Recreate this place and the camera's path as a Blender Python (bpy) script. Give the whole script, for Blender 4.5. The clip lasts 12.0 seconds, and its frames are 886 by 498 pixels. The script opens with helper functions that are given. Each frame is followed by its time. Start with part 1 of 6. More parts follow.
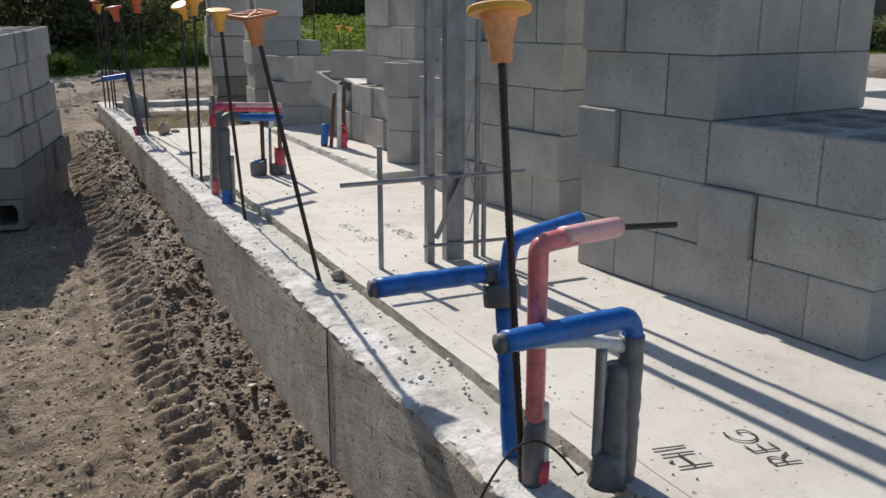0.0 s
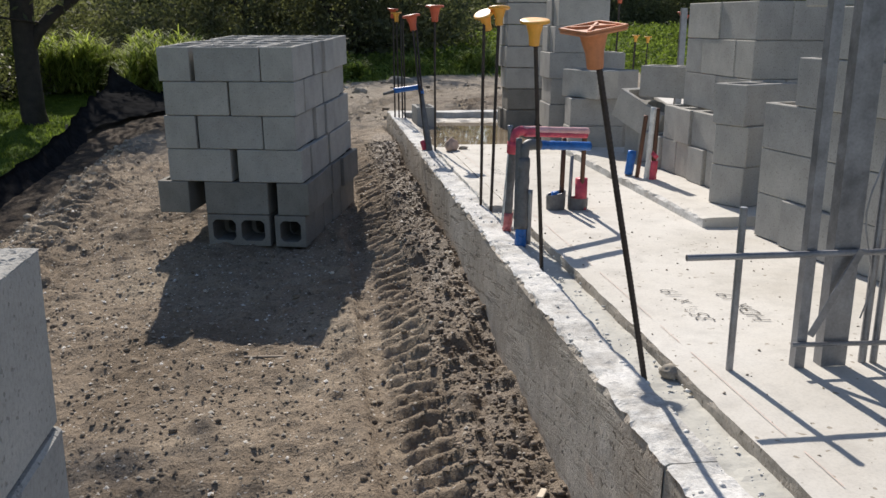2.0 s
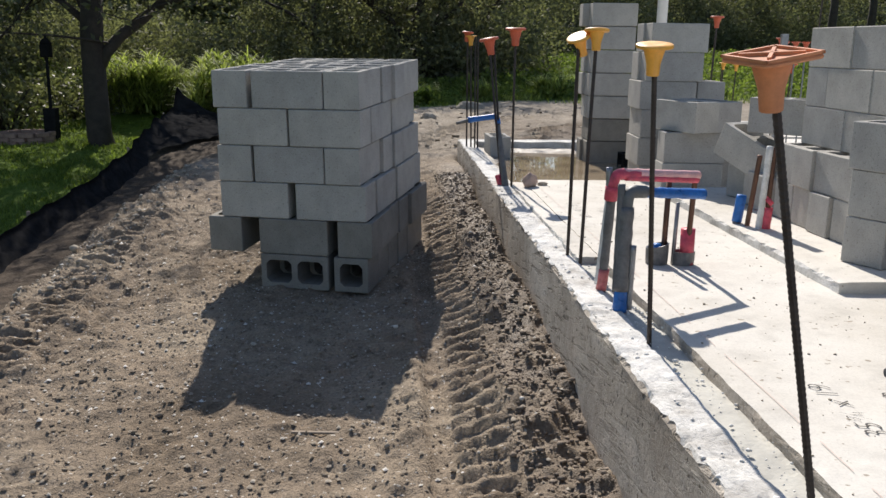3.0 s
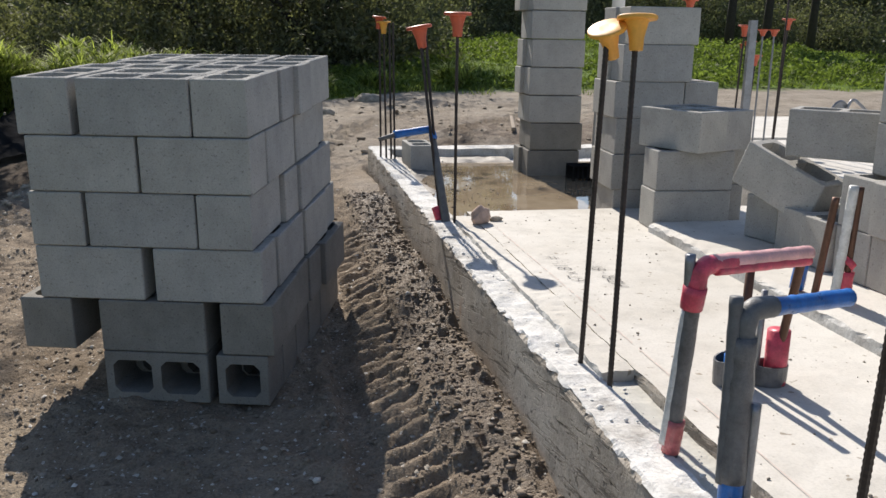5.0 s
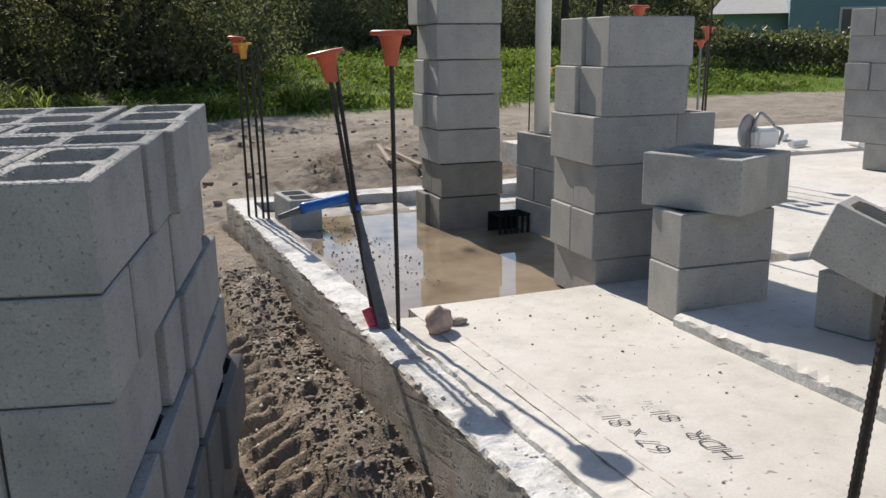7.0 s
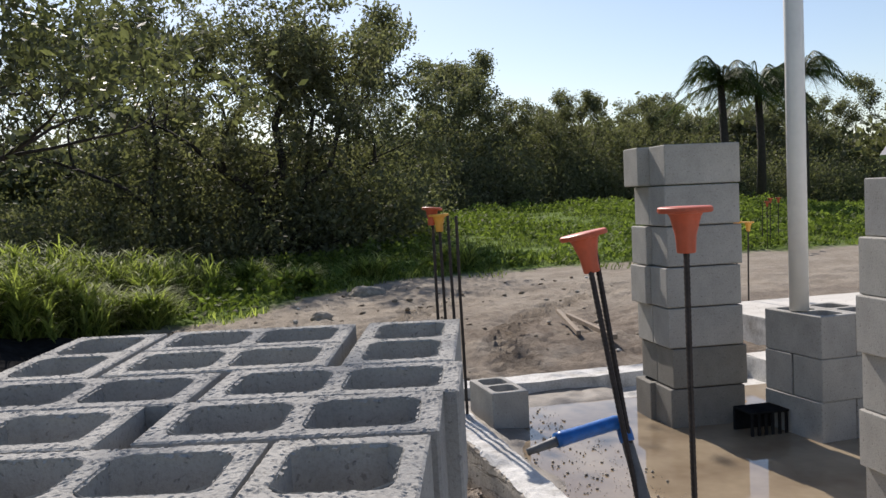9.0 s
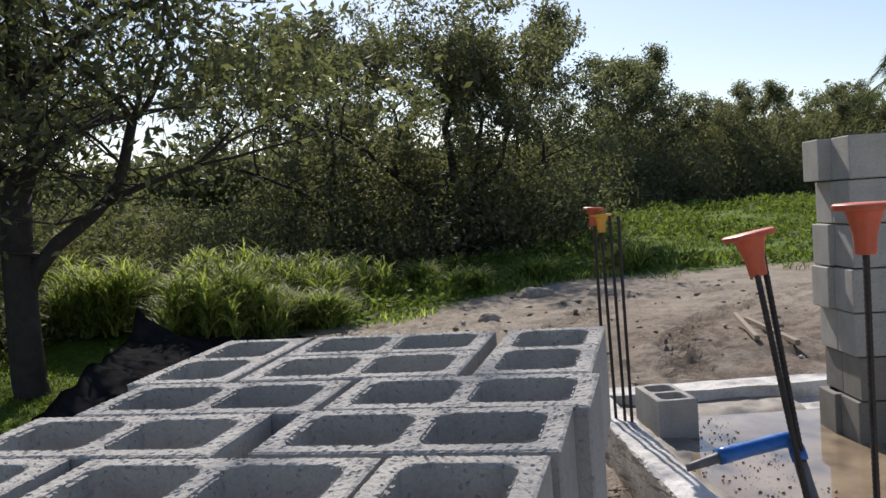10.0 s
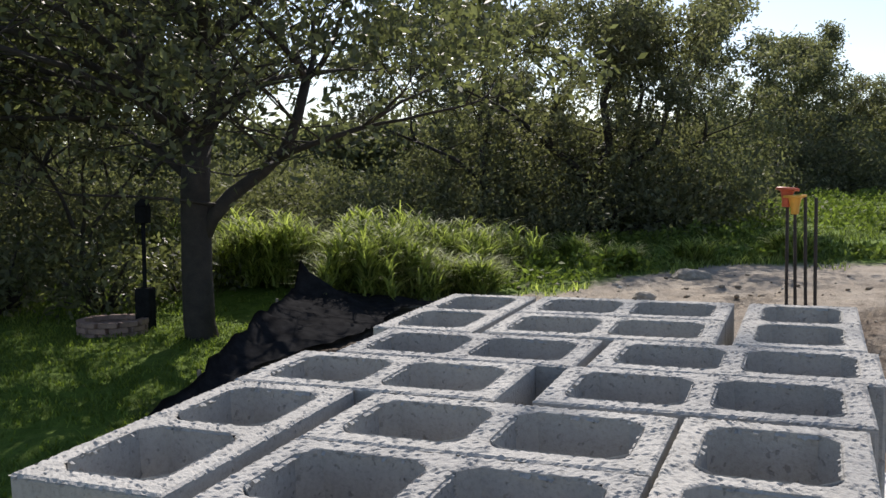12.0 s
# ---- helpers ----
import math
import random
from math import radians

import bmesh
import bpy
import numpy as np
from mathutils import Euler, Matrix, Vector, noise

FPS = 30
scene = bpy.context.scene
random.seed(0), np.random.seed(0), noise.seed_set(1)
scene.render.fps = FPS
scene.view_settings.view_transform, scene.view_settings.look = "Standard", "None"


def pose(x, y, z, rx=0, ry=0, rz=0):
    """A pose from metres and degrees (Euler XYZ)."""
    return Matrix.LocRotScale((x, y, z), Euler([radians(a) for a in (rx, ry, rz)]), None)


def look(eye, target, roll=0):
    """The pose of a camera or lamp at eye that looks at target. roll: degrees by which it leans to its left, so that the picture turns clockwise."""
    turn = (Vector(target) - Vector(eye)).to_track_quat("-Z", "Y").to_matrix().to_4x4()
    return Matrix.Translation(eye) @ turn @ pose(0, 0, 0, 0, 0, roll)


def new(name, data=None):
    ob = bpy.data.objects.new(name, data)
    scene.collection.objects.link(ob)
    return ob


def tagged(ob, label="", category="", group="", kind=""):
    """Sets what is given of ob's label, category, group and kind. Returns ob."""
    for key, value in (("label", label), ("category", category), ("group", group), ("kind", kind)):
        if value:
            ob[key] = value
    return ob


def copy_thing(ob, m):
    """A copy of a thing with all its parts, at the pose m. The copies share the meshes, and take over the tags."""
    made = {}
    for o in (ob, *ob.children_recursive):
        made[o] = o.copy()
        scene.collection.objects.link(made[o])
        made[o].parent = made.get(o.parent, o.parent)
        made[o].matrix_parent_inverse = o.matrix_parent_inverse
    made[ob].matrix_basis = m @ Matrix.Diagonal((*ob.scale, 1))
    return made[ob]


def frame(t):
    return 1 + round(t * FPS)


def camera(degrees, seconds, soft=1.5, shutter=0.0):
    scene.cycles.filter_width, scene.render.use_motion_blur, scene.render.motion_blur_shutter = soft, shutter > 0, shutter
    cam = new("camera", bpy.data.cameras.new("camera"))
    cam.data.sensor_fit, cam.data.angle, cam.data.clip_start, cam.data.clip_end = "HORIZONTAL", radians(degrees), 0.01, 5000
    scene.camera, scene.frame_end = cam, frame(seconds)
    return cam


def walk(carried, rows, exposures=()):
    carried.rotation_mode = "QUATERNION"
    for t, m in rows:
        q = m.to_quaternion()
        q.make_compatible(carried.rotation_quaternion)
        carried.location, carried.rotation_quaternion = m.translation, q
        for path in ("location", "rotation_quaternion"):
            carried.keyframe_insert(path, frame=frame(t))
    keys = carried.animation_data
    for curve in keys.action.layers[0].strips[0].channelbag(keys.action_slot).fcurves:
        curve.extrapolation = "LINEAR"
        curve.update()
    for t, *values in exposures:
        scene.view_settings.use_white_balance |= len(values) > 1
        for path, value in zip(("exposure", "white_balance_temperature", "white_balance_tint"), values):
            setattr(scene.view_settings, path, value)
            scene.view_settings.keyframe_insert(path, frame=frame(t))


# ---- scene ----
cam = camera(53.1, 12.0)
PATH = [
    (0, (0.469, 0.424, 1.324), (1.301, 2.17, 0.814), 0.1),
    (0.5, (0.448, 0.513, 1.341), (1.173, 2.313, 0.857), -0.1),
    (1, (0.501, 0.709, 1.319), (0.993, 2.586, 0.832), 1.0),
    (1.5, (0.532, 0.959, 1.319), (0.833, 2.871, 0.815), 1.1),
    (2, (0.525, 1.235, 1.338), (0.794, 3.154, 0.841), 0.3),
    (2.5, (0.546, 1.52, 1.324), (0.721, 3.462, 0.878), 0.9),
    (3, (0.524, 1.847, 1.333), (0.653, 3.792, 0.885), 0.9),
    (3.5, (0.52, 2.205, 1.342), (0.744, 4.141, 0.894), 0.0),
    (3.7, (0.507, 2.337, 1.345), (0.76, 4.275, 0.917), 0.3),
    (5.3, (0.453, 3.692, 1.379), (0.871, 5.586, 0.893), 0.5),
    (5.5, (0.438, 3.85, 1.389), (0.902, 5.734, 0.904), 0.1),
    (6, (0.424, 4.281, 1.358), (1.034, 6.109, 0.825), 0.1),
    (6.5, (0.413, 4.676, 1.388), (1.087, 6.481, 0.853), -0.1),
    (7, (0.372, 4.98, 1.407), (1.11, 6.784, 0.956), -0.6),
    (7.5, (0.263, 5.291, 1.417), (0.954, 7.122, 1.003), -1.2),
    (7.7, (0.247, 5.378, 1.433), (0.852, 7.246, 1.054), -2.3),
    (9.3, (0.278, 5.91, 1.504), (0.664, 7.871, 1.414), -2.69),
    (9.5, (0.297, 5.919, 1.505), (0.598, 7.894, 1.413), -2.99),
    (10, (0.343, 5.926, 1.499), (0.419, 7.923, 1.41), -3.57),
    (10.5, (0.333, 5.927, 1.491), (0.232, 7.922, 1.39), -2.26),
    (11, (0.239, 5.935, 1.482), (0.036, 7.92, 1.35), -0.83),
    (11.5, (0.158, 5.934, 1.486), (-0.073, 7.915, 1.333), -0.53),
    (12, (0.141, 5.933, 1.479), (-0.096, 7.914, 1.337), -0.33),
]
walk(cam, [(t, look(eye, target, roll)) for t, eye, target, roll in PATH],
     [(0, 0.08, 6430, 12), (1, 0.25, 6430, 12), (2, 0.22, 6430, 12), (3, 0.43, 6430, 12), (3.5, 0.39, 6430, 12), (5.5, 0.40, 6430, 12), (6, 0.31, 6430, 12), (7.5, 0.32, 6410, 12), (9.5, 0.24, 6400, 15), (11, 0.40, 6380, 14), (12, 0.54, 6380, 14)])

# ---- light ----
SUN_AZ = math.atan2(-0.075, 1.0)          # from +y towards +x
SUN_EL = radians(39.7)
world = bpy.data.worlds.new("sky")
scene.world = world
world.use_nodes = True
wn = world.node_tree
sky = wn.nodes.new("ShaderNodeTexSky")
sky.sky_type = "NISHITA"
sky.sun_disc = False
sky.sun_elevation = SUN_EL
sky.sun_rotation = SUN_AZ
sky.air_density, sky.dust_density, sky.ozone_density = 1.0, 0.6, 1.2
wn.nodes["Background"].inputs[1].default_value = 0.1
wn.links.new(sky.outputs[0], wn.nodes["Background"].inputs[0])
sun = bpy.data.lights.new("sun", "SUN")
sun.energy, sun.angle, sun.color = 5.0, radians(0.53), (1.0, 0.93, 0.82)
sun_ob = new("sun", sun)
to_sun = Vector((math.sin(SUN_AZ) * math.cos(SUN_EL), math.cos(SUN_AZ) * math.cos(SUN_EL), math.sin(SUN_EL)))
sun_ob.matrix_world = look(to_sun * 50, (0, 0, 0))


# ---- materials ----
class Mat:
    """A small builder for node materials."""

    def __init__(self, name, rough=0.8, metal=0.0, spec=0.5):
        self.m = bpy.data.materials.new(name)
        self.m.use_nodes = True
        self.t = self.m.node_tree
        self.b = self.t.nodes["Principled BSDF"]
        self.b.inputs["Roughness"].default_value = rough
        self.b.inputs["Metallic"].default_value = metal
        self.b.inputs["Specular IOR Level"].default_value = spec
        self.geo = None

    def node(self, kind, **kw):
        n = self.t.nodes.new(kind)
        for k, v in kw.items():
            n.inputs[k].default_value = v
        return n

    def pos(self, obj=True):
        if obj:
            return self.node("ShaderNodeTexCoord").outputs["Object"]
        return self.node("ShaderNodeNewGeometry").outputs["Position"]

    def noise(self, scale, vec, detail=4.0, rough=0.6, stretch=None):
        if stretch:
            mp = self.node("ShaderNodeMapping")
            mp.inputs["Scale"].default_value = stretch
            self.t.links.new(vec, mp.inputs[0])
            vec = mp.outputs[0]
        n = self.node("ShaderNodeTexNoise", Scale=scale, Detail=detail, Roughness=rough)
        self.t.links.new(vec, n.inputs["Vector"])
        return n.outputs["Fac"]

    def ramp(self, fac, stops):
        r = self.node("ShaderNodeValToRGB")
        els = r.color_ramp.elements
        while len(els) < len(stops):
            els.new(0.5)
        for e, (p, c) in zip(els, stops):
            e.position = p
            e.color = (*c, 1.0) if isinstance(c, tuple) else (c, c, c, 1.0)
        self.t.links.new(fac, r.inputs[0])
        return r.outputs[0]

    def mix(self, fac, a, b, mode="MIX"):
        n = self.t.nodes.new("ShaderNodeMix")
        n.data_type, n.blend_type = "RGBA", mode
        for i, v in ((0, fac), (6, a), (7, b)):
            sock = n.inputs[i]
            if isinstance(v, (int, float)):
                sock.default_value = v if i == 0 else (v, v, v, 1)
            elif isinstance(v, tuple):
                sock.default_value = (*v, 1.0)
            else:
                self.t.links.new(v, sock)
        return n.outputs[2]

    def rand(self):
        return self.node("ShaderNodeObjectInfo").outputs["Random"]

    def island(self):
        return self.node("ShaderNodeNewGeometry").outputs["Random Per Island"]

    def color(self, c):
        if isinstance(c, tuple):
            self.b.inputs["Base Color"].default_value = (*c, 1.0)
        else:
            self.t.links.new(c, self.b.inputs["Base Color"])
        return self

    def rough(self, fac):
        self.t.links.new(fac, self.b.inputs["Roughness"])
        return self

    def bump(self, fac, dist=0.002, strength=1.0):
        n = self.node("ShaderNodeBump", Distance=dist, Strength=strength)
        self.t.links.new(fac, n.inputs["Height"])
        if self.b.inputs["Normal"].is_linked:
            self.t.links.new(self.b.inputs["Normal"].links[0].from_socket, n.inputs["Normal"])
        self.t.links.new(n.outputs[0], self.b.inputs["Normal"])
        return self


def concrete_block_mat():
    k = Mat("block_concrete", 0.92, spec=0.25)
    p = k.pos()
    fine = k.noise(160, p, 3, 0.7)
    grain = k.noise(420, p, 2, 0.6)
    blot = k.noise(7, p, 4, 0.6)
    base = k.ramp(blot, [(0.3, (0.342, 0.332, 0.309)), (0.7, (0.448, 0.434, 0.404))])
    base = k.mix(0.65, base, k.ramp(fine, [(0.3, 0.72), (0.5, 1.0), (0.72, 1.12)]), "MULTIPLY")
    stain = k.noise(3.2, k.pos(False), 5, 0.7)
    base = k.mix(0.5, base, k.ramp(stain, [(0.3, 0.82), (0.5, 1.0), (0.7, 1.08)]), "MULTIPLY")
    pits = k.ramp(k.noise(90, p, 2, 0.5), [(0.31, 0.4), (0.37, 1.0)])
    base = k.mix(0.5, base, pits, "MULTIPLY")
    tone = k.ramp(k.rand(), [(0.0, (0.88, 0.885, 0.90)), (0.5, (1.0, 1.0, 1.0)), (1.0, (1.08, 1.07, 1.05))])
    k.color(k.mix(1.0, base, tone, "MULTIPLY"))
    k.bump(k.mix(0.5, fine, grain), 0.0028, 0.75)
    k.bump(pits, 0.003, 0.6)
    return k.m


def slab_mat():
    k = Mat("slab_concrete", 0.85, spec=0.3)
    p = k.pos(False)
    big = k.noise(1.3, p, 5, 0.62)
    mid = k.noise(9, p, 5, 0.65)
    fine = k.noise(140, p, 3, 0.6)
    c = k.ramp(big, [(0.3, (0.49, 0.46, 0.405)), (0.55, (0.60, 0.575, 0.525)), (0.75, (0.65, 0.63, 0.585))])
    c = k.mix(0.5, c, k.ramp(mid, [(0.28, 0.72), (0.5, 1.0), (0.8, 1.05)]), "MULTIPLY")
    c = k.mix(0.35, c, k.ramp(fine, [(0.3, 0.7), (0.55, 1.0)]), "MULTIPLY")
    spots = k.ramp(k.noise(38, p, 1, 0.4), [(0.245, (0.45, 0.4, 0.33)), (0.275, (1.0, 1.0, 1.0))])
    k.color(k.mix(0.8, c, spots, "MULTIPLY"))
    k.bump(k.mix(0.4, mid, fine), 0.004, 0.5)
    return k.m


def ledge_mat():
    k = Mat("ledge_concrete", 0.9, spec=0.25)
    p = k.pos(False)
    big = k.noise(4.5, p, 5, 0.7)
    fine = k.noise(70, p, 4, 0.7)
    c = k.ramp(big, [(0.32, (0.36, 0.34, 0.31)), (0.5, (0.62, 0.61, 0.58)), (0.7, (0.73, 0.72, 0.70))])
    c = k.mix(0.6, c, k.ramp(fine, [(0.3, 0.55), (0.55, 1.0)]), "MULTIPLY")
    k.color(c)
    k.bump(k.mix(0.5, big, fine), 0.012, 0.8)
    return k.m


def face_mat():
    k = Mat("form_face_concrete", 0.9, spec=0.25)
    p = k.pos(False)
    mp = k.node("ShaderNodeMapping")
    mp.inputs["Rotation"].default_value = (radians(9), 0, 0)
    k.t.links.new(p, mp.inputs[0])
    q = mp.outputs[0]
    grain = k.noise(26, q, 5, 0.7, (1, 0.10, 1.0))
    sy = k.node("ShaderNodeSeparateXYZ")
    k.t.links.new(p, sy.inputs[0])
    along = k.node("ShaderNodeMapRange")
    along.inputs[1].default_value, along.inputs[2].default_value = 4.0, 5.2
    k.t.links.new(sy.outputs[1], along.inputs[0])
    where = k.mix(along.outputs[0], k.ramp(k.noise(0.55, p, 2, 0.5), [(0.42, 0.1), (0.56, 0.7)]), k.ramp(k.noise(0.8, p, 2, 0.5), [(0.3, 0.45), (0.45, 1.0)]))
    mott = k.noise(12, p, 6, 0.7)
    big = k.noise(2.0, p, 5, 0.65)
    fine = k.noise(95, p, 4, 0.7)
    c = k.ramp(big, [(0.3, (0.36, 0.315, 0.26)), (0.52, (0.52, 0.465, 0.395)), (0.72, (0.66, 0.61, 0.54))])
    c = k.mix(0.55, c, k.ramp(mott, [(0.3, 0.55), (0.6, 1.1)]), "MULTIPLY")
    c = k.mix(0.6, c, k.ramp(fine, [(0.3, 0.5), (0.6, 1.12)]), "MULTIPLY")
    holes = k.ramp(k.noise(42, p, 2, 0.5), [(0.30, 0.25), (0.36, 1.0)])
    c = k.mix(0.7, c, holes, "MULTIPLY")
    splash = k.ramp(k.noise(1.7, p, 5, 0.7, (1, 1, 0.5)), [(0.5, 0.0), (0.68, 0.4)])
    c = k.mix(splash, c, (0.27, 0.205, 0.15))
    dark = k.ramp(grain, [(0.38, 0.38), (0.47, 1.0)])
    c = k.mix(where, c, k.mix(0.8, c, dark, "MULTIPLY"))
    rust = k.ramp(k.noise(3.1, p, 3, 0.5), [(0.66, 0.0), (0.74, 0.55)])
    k.color(k.mix(rust, c, (0.52, 0.31, 0.19)))
    k.bump(k.mix(where, mott, dark), 0.014, 0.7)
    k.bump(holes, 0.006, 0.7)
    k.bump(fine, 0.004, 0.7)
    return k.m


def ground_mat():
    k = Mat("site_ground", 0.95, spec=0.15)
    p = k.pos(False)
    sep = k.node("ShaderNodeSeparateXYZ")
    k.t.links.new(p, sep.inputs[0])

    def num(op, a, b, clamp=False):
        n = k.t.nodes.new("ShaderNodeMath")
        n.operation, n.use_clamp = op, clamp
        for s, v in zip(n.inputs, (a, b)):
            if isinstance(v, (int, float)):
                s.default_value = v
            else:
                k.t.links.new(v, s)
        return n.outputs[0]
    x, y = sep.outputs[0], sep.outputs[1]
    big = k.noise(1.1, p, 6, 0.65)
    mid = k.noise(11, p, 5, 0.7)
    fine = k.noise(85, p, 4, 0.7)
    # sandy earth
    sand = k.ramp(big, [(0.3, (0.185, 0.142, 0.10)), (0.5, (0.27, 0.215, 0.158)), (0.72, (0.35, 0.29, 0.215))])
    sand = k.mix(0.7, sand, k.ramp(mid, [(0.25, 0.55), (0.5, 1.0), (0.75, 1.2)]), "MULTIPLY")
    sand = k.mix(0.6, sand, k.ramp(fine, [(0.28, 0.4), (0.5, 1.0), (0.75, 1.45)]), "MULTIPLY")
    shell = k.ramp(k.noise(55, p, 1, 0.3), [(0.715, 0.0), (0.735, 1.0)])
    sand = k.mix(num("MULTIPLY", shell, 0.8), sand, (0.62, 0.58, 0.52))
    # dark damp earth along the footing
    damp = num("MULTIPLY", num("MULTIPLY", num("SUBTRACT", x, 0.92), 6.0, True), num("SUBTRACT", 1.0, num("MULTIPLY", num("SUBTRACT", y, 9.6), 0.8, True)))
    damp = num("MULTIPLY", damp, k.ramp(k.noise(3.0, p, 4, 0.6), [(0.35, 0.55), (0.6, 0.98)]))
    sand = k.mix(damp, sand, k.ramp(mid, [(0.3, (0.115, 0.088, 0.065)), (0.7, (0.24, 0.19, 0.142))]))
    # pale dry sand on the turning area
    pale = num("MULTIPLY", num("SUBTRACT", y, 9.5), 0.35, True)
    sand = k.mix(num("MULTIPLY", pale, 0.75), sand, k.ramp(k.noise(2.4, p, 5, 0.7), [(0.3, (0.225, 0.19, 0.15)), (0.6, (0.36, 0.32, 0.265))]))
    # churned darker earth where machines turned
    churn = num("MULTIPLY", num("MULTIPLY", num("MULTIPLY", num("SUBTRACT", x, 1.2), 0.8, True), num("MULTIPLY", num("SUBTRACT", 16.2, y), 0.5, True)), pale)
    churn = num("MULTIPLY", churn, k.ramp(k.noise(2.1, p, 6, 0.72), [(0.36, 0.2), (0.52, 1.0)]))
    sand = k.mix(churn, sand, k.ramp(mid, [(0.3, (0.12, 0.095, 0.075)), (0.7, (0.25, 0.205, 0.16))]))
    # dark litter, its shade painted in too, between the pallet of blocks and the lawn
    shaded_litter = num("MULTIPLY", num("MULTIPLY", num("SUBTRACT", -1.5, x), 5.0, True), num("MULTIPLY", num("MULTIPLY", num("SUBTRACT", y, 4.0), 0.8, True), num("MULTIPLY", num("SUBTRACT", 15.6, y), 1.2, True)))
    wide = num("MULTIPLY", num("MULTIPLY", num("SUBTRACT", -0.75, x), 2.2, True), num("MULTIPLY", num("MULTIPLY", num("SUBTRACT", y, 11.2), 1.0, True), num("MULTIPLY", num("SUBTRACT", 16.0, y), 1.5, True)))
    shaded_litter = num("MAXIMUM", shaded_litter, wide)
    sand = k.mix(shaded_litter, sand, k.ramp(mid, [(0.3, (0.045, 0.035, 0.026)), (0.7, (0.13, 0.10, 0.075))]))
    # lawn and meadow
    wob = num("MULTIPLY", num("SUBTRACT", k.noise(0.9, p, 5, 0.7), 0.5), 3.2)
    left = num("SUBTRACT", -2.55, num("ADD", x, num("MULTIPLY", wob, 0.5)))
    rim = num("ADD", 16.6, num("MULTIPLY", num("MULTIPLY", num("SUBTRACT", x, 0.2), 0.45, True), 2.9))
    far = num("ADD", num("SUBTRACT", y, rim), num("MULTIPLY", wob, 0.6))
    lawn = num("MULTIPLY", num("MAXIMUM", left, far), 2.0, True)
    green = k.ramp(k.noise(5, p, 6, 0.75), [(0.3, (0.06, 0.10, 0.014)), (0.5, (0.11, 0.17, 0.026)), (0.7, (0.16, 0.225, 0.04))])
    green = k.mix(0.6, green, k.ramp(k.noise(60, p, 3, 0.7), [(0.3, 0.5), (0.6, 1.2)]), "MULTIPLY")
    k.color(k.mix(lawn, sand, green))
    wet = num("MULTIPLY", damp, 0.5)
    k.rough(num("SUBTRACT", 0.95, wet))
    k.bump(k.mix(0.35, mid, k.noise(32, p, 4, 0.75)), 0.05, 0.8)
    k.bump(fine, 0.012, 0.8)
    return k.m


def plain(name, c, rough=0.6, metal=0.0, var=0.25, scale=20.0, bump=0.0, spec=0.5):
    """A single substance with mottled tone, fine relief and uneven gloss."""
    k = Mat(name, rough, metal, spec)
    p = k.pos()
    n = k.noise(scale, p, 5, 0.65)
    f = k.noise(scale * 9, p, 3, 0.6)
    lo = tuple(v * (1 - var) for v in c)
    hi = tuple(min(1.0, v * (1 + var)) for v in c)
    col = k.ramp(n, [(0.3, lo), (0.7, hi)])
    col = k.mix(var, col, k.ramp(f, [(0.3, 0.6), (0.6, 1.1)]), "MULTIPLY")
    k.color(col)
    k.rough(k.ramp(n, [(0.3, max(0.03, rough - 0.12)), (0.7, min(1.0, rough + 0.12))]))
    if bump:
        k.bump(k.mix(0.5, n, f), bump, 0.8)
    return k.m


def leaf_mat(name, dark, light, trans=0.25, rough=0.55, spec=0.3):
    k = Mat(name, rough, spec=spec)
    c = k.ramp(k.island(), [(0.0, dark), (0.6, light), (1.0, tuple(v * 1.35 for v in light))])
    k.color(c)
    tr = k.node("ShaderNodeBsdfTranslucent")
    k.t.links.new(k.mix(1.0, c, (1.2, 1.32, 0.75), "MULTIPLY"), tr.inputs[0])
    ms = k.node("ShaderNodeMixShader")
    ms.inputs[0].default_value = trans
    out = k.t.nodes["Material Output"]
    k.t.links.new(k.b.outputs[0], ms.inputs[1])
    k.t.links.new(tr.outputs[0], ms.inputs[2])
    k.t.links.new(ms.outputs[0], out.inputs[0])
    return k.m


M_BLOCK = concrete_block_mat()
M_SLAB = slab_mat()
M_LEDGE = ledge_mat()
M_FACE = face_mat()
M_REBATE = plain("rebate_concrete", (0.46, 0.45, 0.405), 0.85, 0, 0.18, 6, 0.004)
M_GROUND = ground_mat()
M_REBAR = plain("rusty_bar_steel", (0.055, 0.045, 0.04), 0.65, 0.5, 0.4, 30, 0.001)
M_GALV = plain("galvanised_steel", (0.27, 0.275, 0.29), 0.45, 0.7, 0.3, 14)
M_YELLOW = plain("yellow_plastic", (0.76, 0.38, 0.06), 0.45, 0, 0.15, 12, 0.0006)
M_ORANGE = plain("orange_plastic", (0.52, 0.105, 0.05), 0.45, 0, 0.18, 12, 0.0006)
M_TERRA = plain("faded_orange_plastic", (0.55, 0.22, 0.10), 0.6, 0, 0.22, 12, 0.0006)
M_BLUE = plain("blue_tape", (0.010, 0.125, 0.43), 0.35, 0, 0.3, 26, 0.0015)
M_PINK = plain("red_tape", (0.58, 0.07, 0.11), 0.4, 0, 0.35, 24, 0.0015)
M_PINKFOAM = plain("pink_film", (0.72, 0.40, 0.38), 0.38, 0, 0.25, 18, 0.0015)
M_WRAP = plain("red_tape_under_film", (0.60, 0.17, 0.17), 0.3, 0, 0.4, 14, 0.0015)
M_GREYPIPE = plain("grey_foam", (0.12, 0.125, 0.13), 0.6, 0, 0.3, 22, 0.002)
M_DUCT = plain("grey_duct_tape", (0.13, 0.13, 0.135), 0.38, 0.15, 0.35, 30, 0.003)
M_FILM = plain("clear_film", (0.62, 0.62, 0.60), 0.25, 0, 0.2, 20, 0.003)
